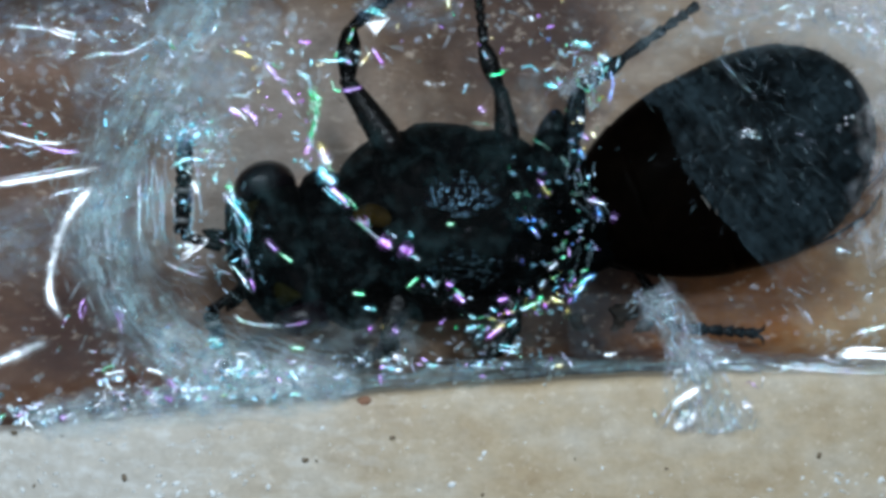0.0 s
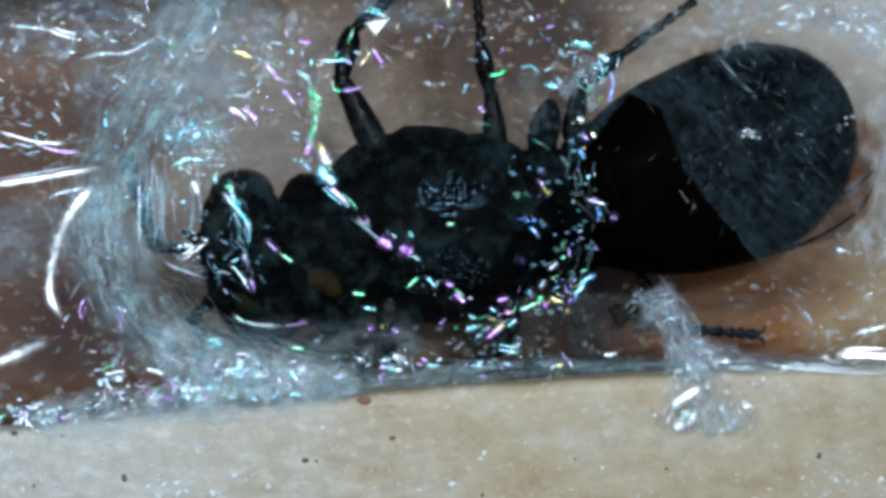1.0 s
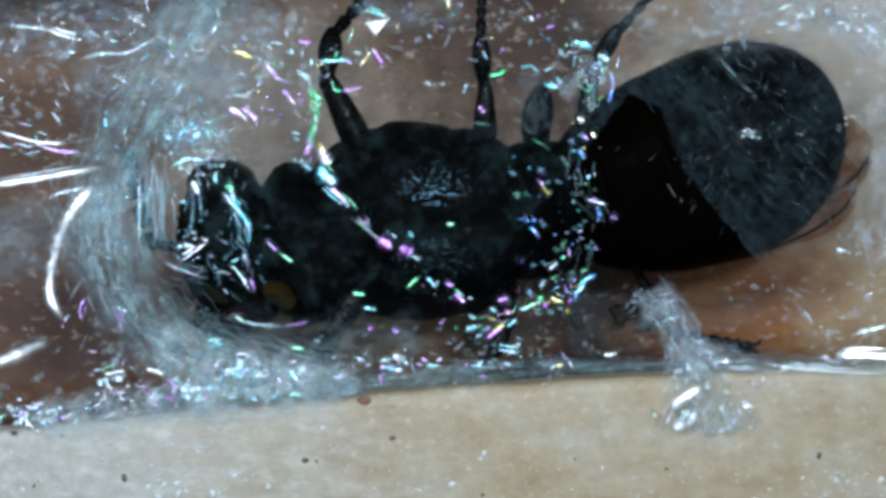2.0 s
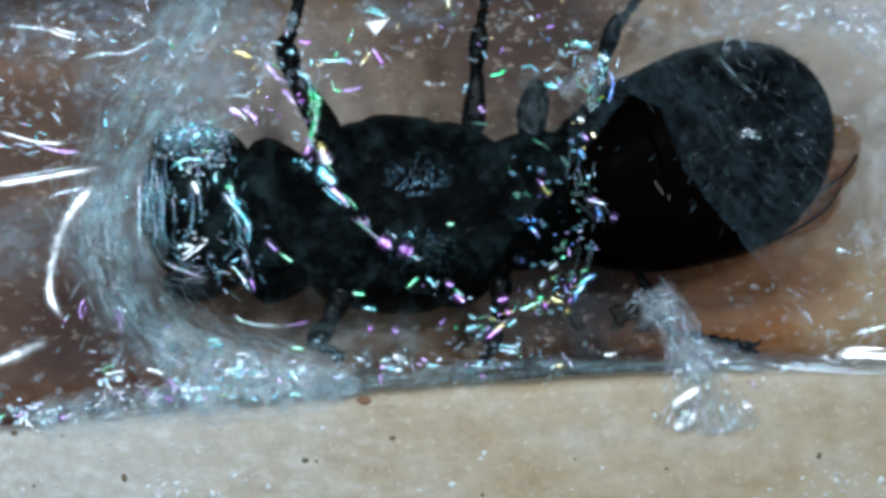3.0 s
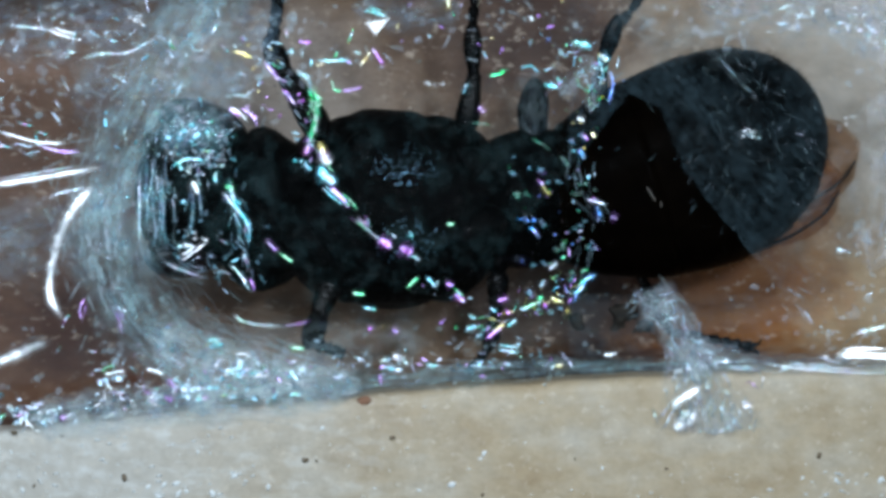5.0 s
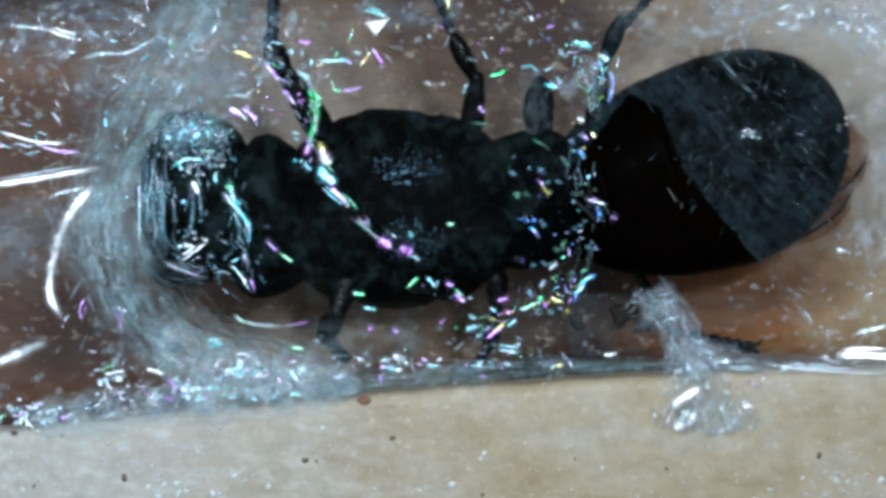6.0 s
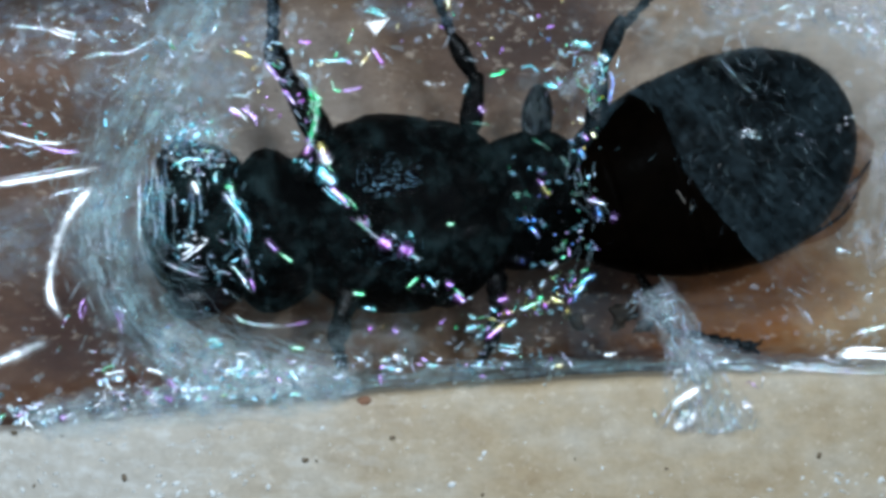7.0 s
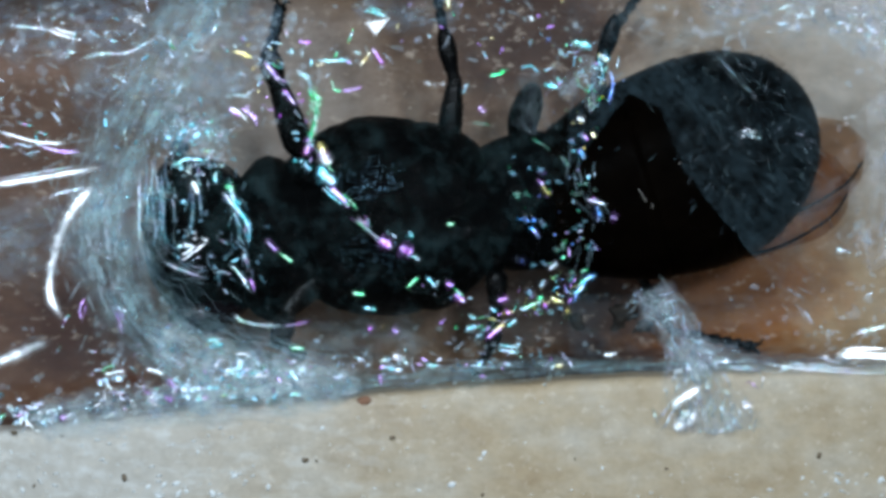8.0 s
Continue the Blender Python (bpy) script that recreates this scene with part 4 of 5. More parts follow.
fold(TEAL, 13, (722, 408), (727, 415), (733, 420))
fold(GREEN, 8, (788, 398), (797, 397), (806, 397))
fold(GREEN, 8, (718, 512), (730, 500), (742, 490))
fold(GREEN, 8, (622, 518), (634, 520), (648, 522))
fold(TEAL, 8, (640, 544), (654, 546), (668, 549))
fold(TEAL, 8, (752, 488), (764, 500), (774, 512))
fold(PINK, 10, (788, 500), (796, 504), (804, 508))
fold(PINK, 12, (802, 520), (812, 526), (824, 538))
fold(PINK, 11, (878, 534), (890, 530), (902, 528))
fold(GREEN, 9, (918, 550), (940, 541), (966, 530))
fold(PINK, 8, (962, 534), (966, 544), (972, 553))
fold(YELLOWISH, 9, (972, 524), (986, 532), (1000, 534))
fold(YELLOWISH, 10, (1000, 548), (1004, 551), (1010, 552))
fold(TEAL, 12, (822, 586), (834, 580), (846, 576))
fold(TEAL, 16, (840, 592), (848, 596), (858, 600))
fold(PINK, 10, (858, 602), (876, 588), (892, 576))
fold(YELLOWISH, 8, (872, 590), (884, 580), (896, 572))
fold(TEAL, 8, (896, 580), (906, 572), (916, 564))
fold(TEAL, 7, (866, 544), (872, 549), (880, 552))
fold(BLUE, 9, (1010, 548), (1024, 516), (1040, 494), (1058, 486))
fold(TEAL, 12, (1012, 524), (1026, 514), (1036, 506))
fold(SILVER, 13, (954, 510), (960, 502), (966, 494))
fold(SILVER, 10, (970, 480), (980, 470), (988, 464))
fold(PINK, 7, (948, 316), (956, 322), (962, 328))
fold(YELLOWISH, 8, (958, 326), (966, 338), (976, 344))
fold(BLUE, 11, (936, 400), (946, 410), (956, 424))
fold(SILVER, 7, (1036, 352), (1056, 358), (1076, 364))
fold(PINK, 10, (1080, 384), (1087, 386), (1094, 388))
fold(BLUE, 10, (1052, 362), (1060, 376), (1058, 396))
# thin creases from the middle hip to the waist
fold(DIM_GREEN, 4, (832, 218), (850, 219), (870, 223))
fold(DIM_GREEN, 4, (938, 244), (956, 254), (976, 268))
fold(DIM_GREEN, 5, (990, 276), (1000, 286), (1008, 298))
fold(GLEAM_BLUE, 4, (1078, 120), (1084, 150), (1076, 188))
fold(TEAL, 6, (1056, 96), (1066, 130), (1060, 160))
fold(YELLOWISH, 6, (1046, 232), (1050, 240), (1056, 246))
fold(PINK, 5, (1030, 238), (1036, 244), (1042, 250))
fold(GLEAM_BLUE, 7, (1026, 262), (1030, 272), (1034, 284))
fold(TEAL, 10, (1012, 72), (1034, 80), (1052, 84))
fold(GLEAM_GOLD, 5, (1056, 96), (1066, 102), (1076, 112))
# small bright facets above the bee
fold(PINK, 9, (656, 84), (668, 100), (680, 118))
fold(YELLOWISH, 6, (636, 118), (648, 104), (656, 88))
fold(GREEN, 8, (586, 140), (592, 158), (606, 162))
fold(PINK, 8, (600, 162), (622, 160), (644, 154))
fold(TEAL, 13, (820, 168), (823, 158), (826, 146))
fold(PINK, 12, (846, 186), (852, 194), (860, 200))
fold(GREEN, 7, (862, 134), (880, 132), (900, 122))
fold(TEAL, 7, (560, 108), (590, 108), (620, 106))
fold(YELLOWISH, 7, (558, 118), (566, 114), (576, 112))
fold(PINK, 9, (526, 74), (538, 75), (552, 76))
fold(YELLOWISH, 11, (408, 92), (428, 94), (448, 104))
fold(PINK, 8, (466, 108), (482, 128), (498, 148))
fold(PINK, 8, (500, 156), (512, 172), (524, 188))
fold(TEAL, 14, (506, 90), (515, 92), (524, 94))
fold(TEAL, 10, (640, 14), (664, 20), (690, 28))
fold(YELLOWISH, 10, (792, -6), (793, 6), (795, 18))
fold(WHITE, 12, (934, 28), (940, 32), (946, 38))
fold(PINK, 9, (404, 188), (415, 200), (428, 206))
fold(PINK, 8, (430, 192), (442, 202), (460, 212))
fold(SILVER, 8, (392, 172), (420, 168), (450, 176))
fold(TEAL, 10, (1010, 74), (1030, 76), (1050, 78))
fold(TEAL, 12, (1060, 96), (1068, 102), (1080, 108))
fold(WHITE, 10, (1020, 208), (1028, 212), (1036, 214))
fold(TEAL, 8, (960, 150), (975, 152), (992, 156))
# small bright facets below the bee
fold(TEAL, 14, (676, 648), (688, 652), (702, 656))
fold(PINK, 12, (690, 584), (698, 586), (706, 590))
fold(PINK, 10, (650, 580), (656, 582), (662, 584))
fold(GREEN, 11, (510, 616), (524, 616), (540, 618))
fold(TEAL, 11, (372, 600), (380, 604), (388, 610))
fold(PINK, 9, (734, 644), (740, 645), (746, 646))
fold(TEAL, 9, (752, 646), (764, 647), (776, 648))
fold(WHITE, 8, (1066, 628), (1080, 628), (1096, 624))
fold(TEAL, 14, (880, 614), (900, 618), (926, 620))
fold(YELLOWISH, 13, (978, 652), (986, 648), (998, 646))
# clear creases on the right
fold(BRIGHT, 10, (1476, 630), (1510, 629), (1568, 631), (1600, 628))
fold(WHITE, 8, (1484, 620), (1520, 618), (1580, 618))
fold(SILVER, 10, (1340, 640), (1420, 650), (1500, 656), (1600, 658))
fold(SILVER, 9, (1510, 592), (1540, 584), (1580, 574))
fold(SILVER, 14, (1478, 440), (1492, 444), (1512, 448))


# ---- milky threads and frost in the film ----
def threads(name, lane, count, spread, length, width, material, seed, label):
    """Fine strands that follow a lane of plan spots, many side by side."""
    rng = random.Random(seed)
    lane = curve_points([Vector((a, b, 0)) for a, b in lane], 60)
    bm = bmesh.new()
    for _ in range(count):
        i = rng.randrange(0, 58)
        j = min(60, i + max(3, int(rng.uniform(0.4, 1.2) * length)))
        off = rng.gauss(0, spread)
        drift, phase = rng.gauss(0, spread * 0.5), rng.uniform(0, 6)
        pts = []
        for k in range(i, j + 1):
            way = lane[min(60, k + 1)] - lane[max(0, k - 1)]
            side = Vector((-way.y, way.x, 0)).normalized()
            p = lane[k] + side * (off + drift * (k - i) / length + math.sin(k * 0.5 + phase) * spread * 0.10 + noise.noise(Vector((k * 0.18, phase * 9, 0))) * spread * 0.35)
            pts.append(at(p.x, p.y, film_h(p.x, p.y) + 0.025 + 0.05 * math.sin(phase + k * 0.3)))
        ribbon_into(bm, pts, width * STEP * rng.uniform(0.5, 1.5), 0.3, 0.2)
    return tagged(part(name, bm, material, film, label), kind="stuff")


def veil(name, material, lane, width, lift, label):
    """A soft strip of matted film along a lane of plan spots."""
    n, m = 70, 12
    lane = curve_points([Vector((a, b, 0)) for a, b in lane], n)
    bm = bmesh.new()
    uv = bm.loops.layers.uv.new("flow")
    rows, run = [], 0.0
    for i, p in enumerate(lane):
        way = lane[min(n, i + 1)] - lane[max(0, i - 1)]
        side = Vector((-way.y, way.x, 0)).normalized()
        run += (p - lane[max(0, i - 1)]).length / 1000
        w = width * (1 + 0.35 * noise.noise(Vector((i * 0.11, width, 0)))) * min(1.0, 0.1 + i / 9, 0.1 + (n - i) / 9)
        row = []
        for j in range(m + 1):
            q = p + side * w * (j / m - 0.5)
            q.y = min(q.y, edge_b(q.x) + 60 + 18 * noise.noise(Vector((q.x * 0.021, 1, 4))) + 6 * noise.noise(Vector((q.x * 0.08, 5, 4))))
            row.append((bm.verts.new(at(q.x, q.y, film_h(q.x, q.y) + lift)), (j / m, run)))
        rows.append(row)
    for r0, r1 in zip(rows, rows[1:]):
        for j in range(m):
            four = (r0[j], r0[j + 1], r1[j + 1], r1[j])
            f = bm.faces.new([v for v, _ in four])
            for loop, (_, c) in zip(f.loops, four):
                loop[uv].uv = c
    return part(name, bm, material, film, label)


veil("veil", VEIL, ((470, -60), (345, 40), (270, 160), (205, 290), (195, 420), (245, 560), (365, 645), (560, 690)), 160, 0.012, "milky matted film")
veil("veil", VEIL, ((520, 682), (700, 672), (880, 658), (1050, 644)), 50, 0.013, "milky matted film")
veil("veil", VEIL, ((1000, 652), (1120, 648), (1260, 646)), 30, 0.013, "milky matted film")
veil("veil", EDGE_VEIL, ((255, 580), (370, 636), (480, 660), (640, 676)), 96, 0.014, "milky matted film")
veil("veil", EDGE_VEIL, ((40, 744), (120, 738), (220, 724), (380, 710), (500, 699), (640, 690)), 92, 0.016, "milky matted film")
veil("veil", THIN_VEIL, ((-60, 60), (120, 40), (300, 30), (420, 40), (500, 20)), 170, 0.010, "milky matted film")
veil("veil", SCRAP_VEIL, ((990, 170), (1026, 130), (1050, 100)), 40, 0.010, "crumpled whitish film")
veil("veil", SCRAP_VEIL, ((1050, 110), (1050, 150), (1044, 200)), 26, 0.011, "crumpled whitish film")
veil("veil", SCRAP_VEIL, ((1130, 520), (1185, 560), (1215, 620), (1245, 680)), 90, 0.012, "milky matted film")
veil("veil", SCRAP_VEIL, ((1215, 612), (1270, 638), (1350, 652)), 40, 0.014, "milky matted film")
veil("veil", SCRAP_VEIL, ((1222, 604), (1262, 614), (1312, 622)), 34, 0.013, "milky matted film")
veil("veil", THIN_VEIL, ((-60, 440), (90, 410), (180, 370), (240, 280)), 160, 0.008, "milky matted film")
veil("veil", THIN_VEIL, ((1240, 10), (1340, 30), (1440, 30), (1640, 70)), 110, 0.008, "milky matted film")
veil("veil", PALE_VEIL, ((1570, 150), (1590, 260), (1570, 380), (1540, 480)), 150, 0.010, "milky matted film")
veil("veil", PALE_VEIL, ((1500, -90), (1610, 120), (1640, 260), (1620, 380)), 210, 0.009, "milky matted film")
veil("veil", PALE_VEIL, ((1230, -30), (1300, 10), (1400, 10), (1560, 40)), 80, 0.009, "milky matted film")
veil("veil", THIN_VEIL, ((120, 170), (200, 165), (280, 130), (380, 150), (450, 130)), 150, 0.011, "milky matted film")
veil("veil", THIN_VEIL, ((620, 10), (720, 30), (820, 10)), 70, 0.009, "milky matted film")
veil("veil", THIN_VEIL, ((1250, 640), (1340, 640), (1450, 645), (1640, 650)), 40, 0.012, "milky matted film")
for lane, wide in ((((120, 100), (220, 120), (320, 110), (430, 70)), 240), (((-80, 440), (60, 430), (180, 430), (300, 440)), 200),
                   (((420, 610), (600, 610), (760, 608)), 110),
                   (((1090, 20), (1250, 60), (1400, 40), (1620, 60)), 130)):
    veil("veil", CLOUD, lane, wide, 0.007, "cloudy blotched film")
veil("veil", CLOUD, ((940, 120), (946, 180), (942, 240)), 76, 0.008, "cloudy blotched film")
veil("veil", CLOUD, ((430, 110), (375, 180), (340, 260)), 120, 0.006, "milky matted film")
veil("veil", FOAM, ((286, 262), (318, 236), (356, 232), (400, 258)), 84, 0.013, "bluish foamy film")
threads("strand_mat", ((430, -30), (330, 60), (262, 170), (210, 300), (200, 420), (250, 560), (370, 640), (560, 680)), 120, 40, 14, 4.5, FIBRE, 3, "whitish tangled strands in the film")
threads("strand_mat", ((300, 480), (380, 570), (520, 640), (700, 668), (860, 655), (1010, 640)), 36, 22, 14, 3.5, FIBRE, 4, "whitish tangled strands in the film")
threads("strand_mat", ((300, 520), (400, 600), (500, 645), (620, 682)), 70, 24, 22, 4.5, FIBRE, 10, "whitish tangled strands in the film")
threads("strand_mat", ((-20, 735), (90, 728), (220, 716), (380, 694), (540, 684)), 70, 14, 8, 5, FIBRE, 5, "whitish tangled strands in the film")
threads("strand_mat", ((1070, 40), (1060, 120), (1030, 220), (1030, 330), (1060, 420), (1010, 520)), 24, 18, 8, 4, FIBRE, 6, "whitish tangled strands in the film")
threads("strand_mat", ((1130, 520), (1190, 560), (1215, 620), (1250, 680), (1240, 760)), 70, 20, 14, 5, FIBRE, 7, "whitish tangled strands in the film")
threads("strand_mat", ((255, 260), (262, 340), (268, 420), (300, 480), (370, 496)), 50, 14, 26, 3.0, FIBRE, 8, "whitish tangled strands in the film")
threads("strand_mat", ((1250, 640), (1340, 640), (1450, 648), (1600, 655)), 60, 9, 22, 2.6, FIBRE, 9, "whitish tangled strands in the film")


def frost(box, count, size, seed, material, keep=None):
    """Small clear flakes that stick in the film."""
    rng = random.Random(seed)
    bm = bmesh.new()
    uv = bm.loops.layers.uv.verify()
    a0, b0, a1, b1 = box
    for _ in range(count):
        a, b = rng.uniform(a0, a1), rng.uniform(b0, b1)
        if b > edge_b(a) - 4 or (keep and not keep(a, b, rng)):
            continue
        r = 1.35 * size * rng.uniform(0.35, 1.0) ** 1.5
        h = film_h(a, b) + 0.02
        turn, thin = rng.uniform(0, 3.14), rng.uniform(0.3, 0.9)
        ring = []
        n = 7
        for k in range(n):
            w = 2 * math.pi * k / n
            rr = r * rng.uniform(0.6, 1.2)
            x, y = rr * math.cos(w), rr * math.sin(w) * thin
            ring.append(bm.verts.new(at(a + x * math.cos(turn) - y * math.sin(turn), b + x * math.sin(turn) + y * math.cos(turn), h)))
        top = bm.verts.new(at(a, b, h + r * STEP * 0.2))
        for k in range(n):
            face = bm.faces.new((ring[k], top, ring[(k + 1) % n]))
            for loop, c in zip(face.loops, (0.0, 0.5, 0.0)):
                loop[uv].uv = (c, 0.5)
    return tagged(part("flake_dust", bm, material, film, "tiny clear glinting flakes"), kind="stuff")


def bokeh_discs(box, count, size, seed, keep=None):
    """Round milky discs on the film that imitate its out-of-focus glints."""
    rng = random.Random(seed)
    bm = bmesh.new()
    uv = bm.loops.layers.uv.verify()
    a0, b0, a1, b1 = box
    n = 12
    for _ in range(count):
        a, b = rng.uniform(a0, a1), rng.uniform(b0, b1)
        r = size * rng.uniform(0.45, 1.0)
        if b > edge_b(a) - r or (keep and not keep(a, b, rng)):
            continue
        h = film_h(a, b) + 0.02
        squash, turn, lob, ph = rng.uniform(0.45, 0.95), rng.uniform(0, 3.14), rng.uniform(0.05, 0.25), rng.uniform(0, 6)
        rings = []
        for f, up in ((1.0, 0.0), (0.55, 0.10)):
            ring = []
            for k in range(n):
                w = 2 * math.pi * k / n
                rr = r * f * (1 + lob * math.sin(2 * w + ph) + 0.6 * lob * math.sin(3 * w - ph))
                x, y = rr * math.cos(w), rr * squash * math.sin(w)
                ring.append(bm.verts.new(at(a + x * math.cos(turn) - y * math.sin(turn), b + x * math.sin(turn) + y * math.cos(turn), h + up * r * STEP)))
            rings.append(ring)
        top = bm.verts.new(at(a, b, h + 0.14 * r * STEP))
        for k in range(n):
            j = (k + 1) % n
            for verts, cs in (((rings[0][k], rings[1][k], rings[1][j], rings[0][j]), (0, 0.5, 0.5, 0)), ((rings[1][k], top, rings[1][j]), (0.5, 1, 0.5))):
                for loop, c in zip(bm.faces.new(verts).loops, cs):
                    loop[uv].uv = (c, rng.random())
    return tagged(part("drop_scatter", bm, BOKEH, film, "round milky discs set as out-of-focus glints"), kind="stuff")


def clumped(a, b, rng):
    return noise.noise(Vector((a * 0.018, b * 0.018, 4))) + rng.uniform(-0.35, 0.25) > 0


frost((-30, -30, 640, 210), 150, 14, 41, FROST, clumped)
frost((-30, 200, 300, 720), 100, 14, 42, FROST, clumped)
frost((150, 580, 1050, 700), 260, 11, 43, FROST, clumped)
frost((600, -20, 1568, 90), 80, 12, 44, FROST, clumped)
frost((1100, -20, 1600, 640), 160, 12, 45, FROST, lambda a, b, rng: clumped(a, b, rng) and (a > 1500 or b > 500 or b < 70))
frost((285, 190, 405, 285), 160, 5, 49, FROST)
frost((305, 205, 370, 260), 60, 6, 50, GLEAM)
frost((1190, 90, 1490, 440), 150, 4.5, 47, FROST, lambda a, b, rng: clumped(a, b, rng) and over_abdomen(a, b))
frost((1290, 180, 1460, 330), 40, 6, 48, FROST, clumped)
frost((930, 40, 1090, 560), 60, 8, 46, FROST, lambda a, b, rng: clumped(a, b, rng) and over_abdomen(a, b))


bokeh_discs((-30, -30, 540, 220), 360, 11, 141, clumped)
bokeh_discs((-30, 200, 260, 720), 90, 9, 142, clumped)
bokeh_discs((180, 600, 520, 700), 90, 9, 143, clumped)
bokeh_discs((640, -30, 960, 80), 40, 8, 145, clumped)
bokeh_discs((1120, -30, 1600, 90), 90, 11, 146, clumped)
bokeh_discs((1480, 60, 1600, 640), 70, 12, 147, clumped)
bokeh_discs((1320, 500, 1560, 640), 50, 8, 148, clumped)


bokeh_discs((288, 196, 402, 296), 70, 6, 149)


def glints(lane, count, spread, size, seed, materials):
    """Tiny bright facets strewn along a lane, one mesh for each colour."""
    rng = random.Random(seed)
    lane = curve_points([Vector((a, b, 0)) for a, b in lane], 40)
    meshes = [bmesh.new() for _ in materials]
    for _ in range(count):
        p = rng.choice(lane)
        a, b = p.x + rng.gauss(0, spread), p.y + rng.gauss(0, spread)
        b = min(b, edge_b(a) - 3)
        w, l = rng.uniform(0, math.pi), size * rng.uniform(0.25, 1.0) ** 2 * 1.6
        h = film_h(a, b) + 0.04
        d = Vector((math.cos(w) * l, math.sin(w) * l, 0))
        pts = [at(a - d.x, b - d.y, h), at(a + rng.uniform(-1, 1), b + rng.uniform(-1, 1), h), at(a + d.x, b + d.y, h + rng.uniform(-0.02, 0.02))]
        ribbon_into(rng.choice(meshes), curve_points(pts, 5), min(size, l * 1.3) * STEP * rng.uniform(0.8, 1.9), 0.2, 0.6, 0.25, rng, rng.gauss(0, 0.10), rng.random() < 0.7)
    for bm, material in zip(meshes, materials):
        tagged(part("glint_dust", bm, material, film, "tiny iridescent facets"), kind="stuff")


def crinkles(lane, count, spread, size, seed, materials, thin=3.0, sway=0.7, bent_by=0.5):
    """Fine bright wrinkles that run more or less along a lane, one mesh for each colour."""
    rng = random.Random(seed)
    lane = curve_points([Vector((a, b, 0)) for a, b in lane], 40)
    meshes = [bmesh.new() for _ in materials]
    for _ in range(count):
        i = rng.randrange(0, 40)
        p, way = lane[i], lane[i + 1] - lane[i]
        a, b = p.x + rng.gauss(0, spread), p.y + rng.gauss(0, spread)
        w = math.atan2(way.y, way.x) + rng.gauss(0, sway)
        l = size * rng.uniform(0.4, 1.0) ** 1.5
        bend = rng.gauss(0, bent_by)
        pts = []
        for k in (-2, -1, 0, 1, 2):
            x, y = k * l / 4, bend * l * 0.06 * k * k + rng.gauss(0, 0.1 * bent_by) * l * 0.3
            aa, bb = a + x * math.cos(w) - y * math.sin(w), b + x * math.sin(w) + y * math.cos(w)
            bb = min(bb, edge_b(aa) + 7)
            pts.append(at(aa, bb, film_h(aa, bb) + 0.03))
        ribbon_into(rng.choice(meshes), curve_points(pts, 10), thin * STEP * rng.uniform(0.7, 1.9), 0.25, 0.5, 0.2, rng, rng.gauss(0, 0.14), rng.random() < 0.4)
    for bm, material in zip(meshes, materials):
        tagged(part("wrinkle_net", bm, material, film, "fine iridescent wrinkles"), kind="stuff")


crinkles(((545, 230), (580, 310), (650, 400), (740, 460), (820, 530)), 16, 6, 36, 71, (IRIS, GLEAM, GLEAM_GREEN, GLEAM_PINK), 4, 0.3)
crinkles(((830, 590), (900, 560), (980, 530), (1040, 490)), 22, 12, 36, 72, (IRIS, GLEAM_GREEN, GLEAM_PINK, GLEAM_GOLD, GLEAM_TEAL), 4.5, 0.5)
crinkles(((1065, 50), (1025, 120), (1015, 200), (1022, 300), (1040, 390), (990, 480), (1005, 550)), 26, 12, 24, 73, (IRIS, DIM_BLUE, GLEAM_BLUE, DIM_TEAL, GLEAM_PINK), 3.2, 0.7)
crinkles(((960, 60), (1000, 130), (1050, 100), (1060, 160)), 46, 24, 30, 74, (IRIS, GLEAM, GLEAM_TEAL, FROST), 4.2, 1.2, 0.2)
crinkles(((280, 250), (330, 220), (390, 240), (360, 290), (300, 290)), 64, 16, 30, 75, (DIM_TEAL, DIM_TEAL, GLEAM, IRIS), 4, 1.5)
crinkles(((290, 330), (310, 420), (350, 470), (410, 500)), 30, 16, 50, 76, (DIM_TEAL, DIM_TEAL, GLEAM), 3.6, 0.5)
crinkles(((400, 300), (420, 370), (430, 440), (450, 510)), 28, 12, 50, 77, (DIM_TEAL, IRIS, DIM_TEAL), 4, 0.4)
crinkles(((-20, 735), (100, 730), (230, 700), (330, 690), (430, 668), (560, 676)), 130, 16, 34, 78, (GLEAM, GLEAM, IRIS, WHITE), 8, 0.9)
shards(GLEAM, 345, 692, 44, 14, 27, 0.8)
shards(GLEAM, 30, 728, 50, 10, 31, 0.5)
shards(GLEAM_TEAL, 415, 660, 40, 8, 32, 0.7)
shards(GLEAM, 704, 640, 30, 8, 33, 0.8)
shards(GLEAM_TEAL, 378, 608, 26, 6, 28, 0.7)
shards(GLEAM, 418, 658, 46, 9, 29, 0.7)
shards(GLEAM, 196, 672, 34, 8, 30, 0.8)
for k, (a, b) in enumerate(((950, 300), (985, 322), (1012, 350), (948, 392), (1030, 398), (1000, 440), (1046, 440), (960, 470), (1020, 490), (940, 520), (985, 548), (1040, 330), (1034, 240), (900, 300), (925, 350))):
    shards((DIM_BLUE, DIM_TEAL, DIM_GREEN)[k % 3], a, b, 26, 3, 200 + k, 0.8)
crinkles(((180, 650), (260, 640), (330, 620), (420, 640)), 40, 20, 30, 79, (GLEAM, FROST, IRIS), 4, 1.0, 0.18)
crinkles(((560, 640), (700, 650), (840, 640), (1000, 640)), 70, 15, 26, 80, (GLEAM, FROST, GLEAM, FROST), 5, 0.6, 0.18)
crinkles(((-20, 30), (140, 50), (300, 30), (430, 60), (560, 90), (700, 60), (860, 30), (960, 60)), 70, 36, 40, 81, (GLEAM, IRIS, FROST, FROST), 6, 0.9, 0.2)
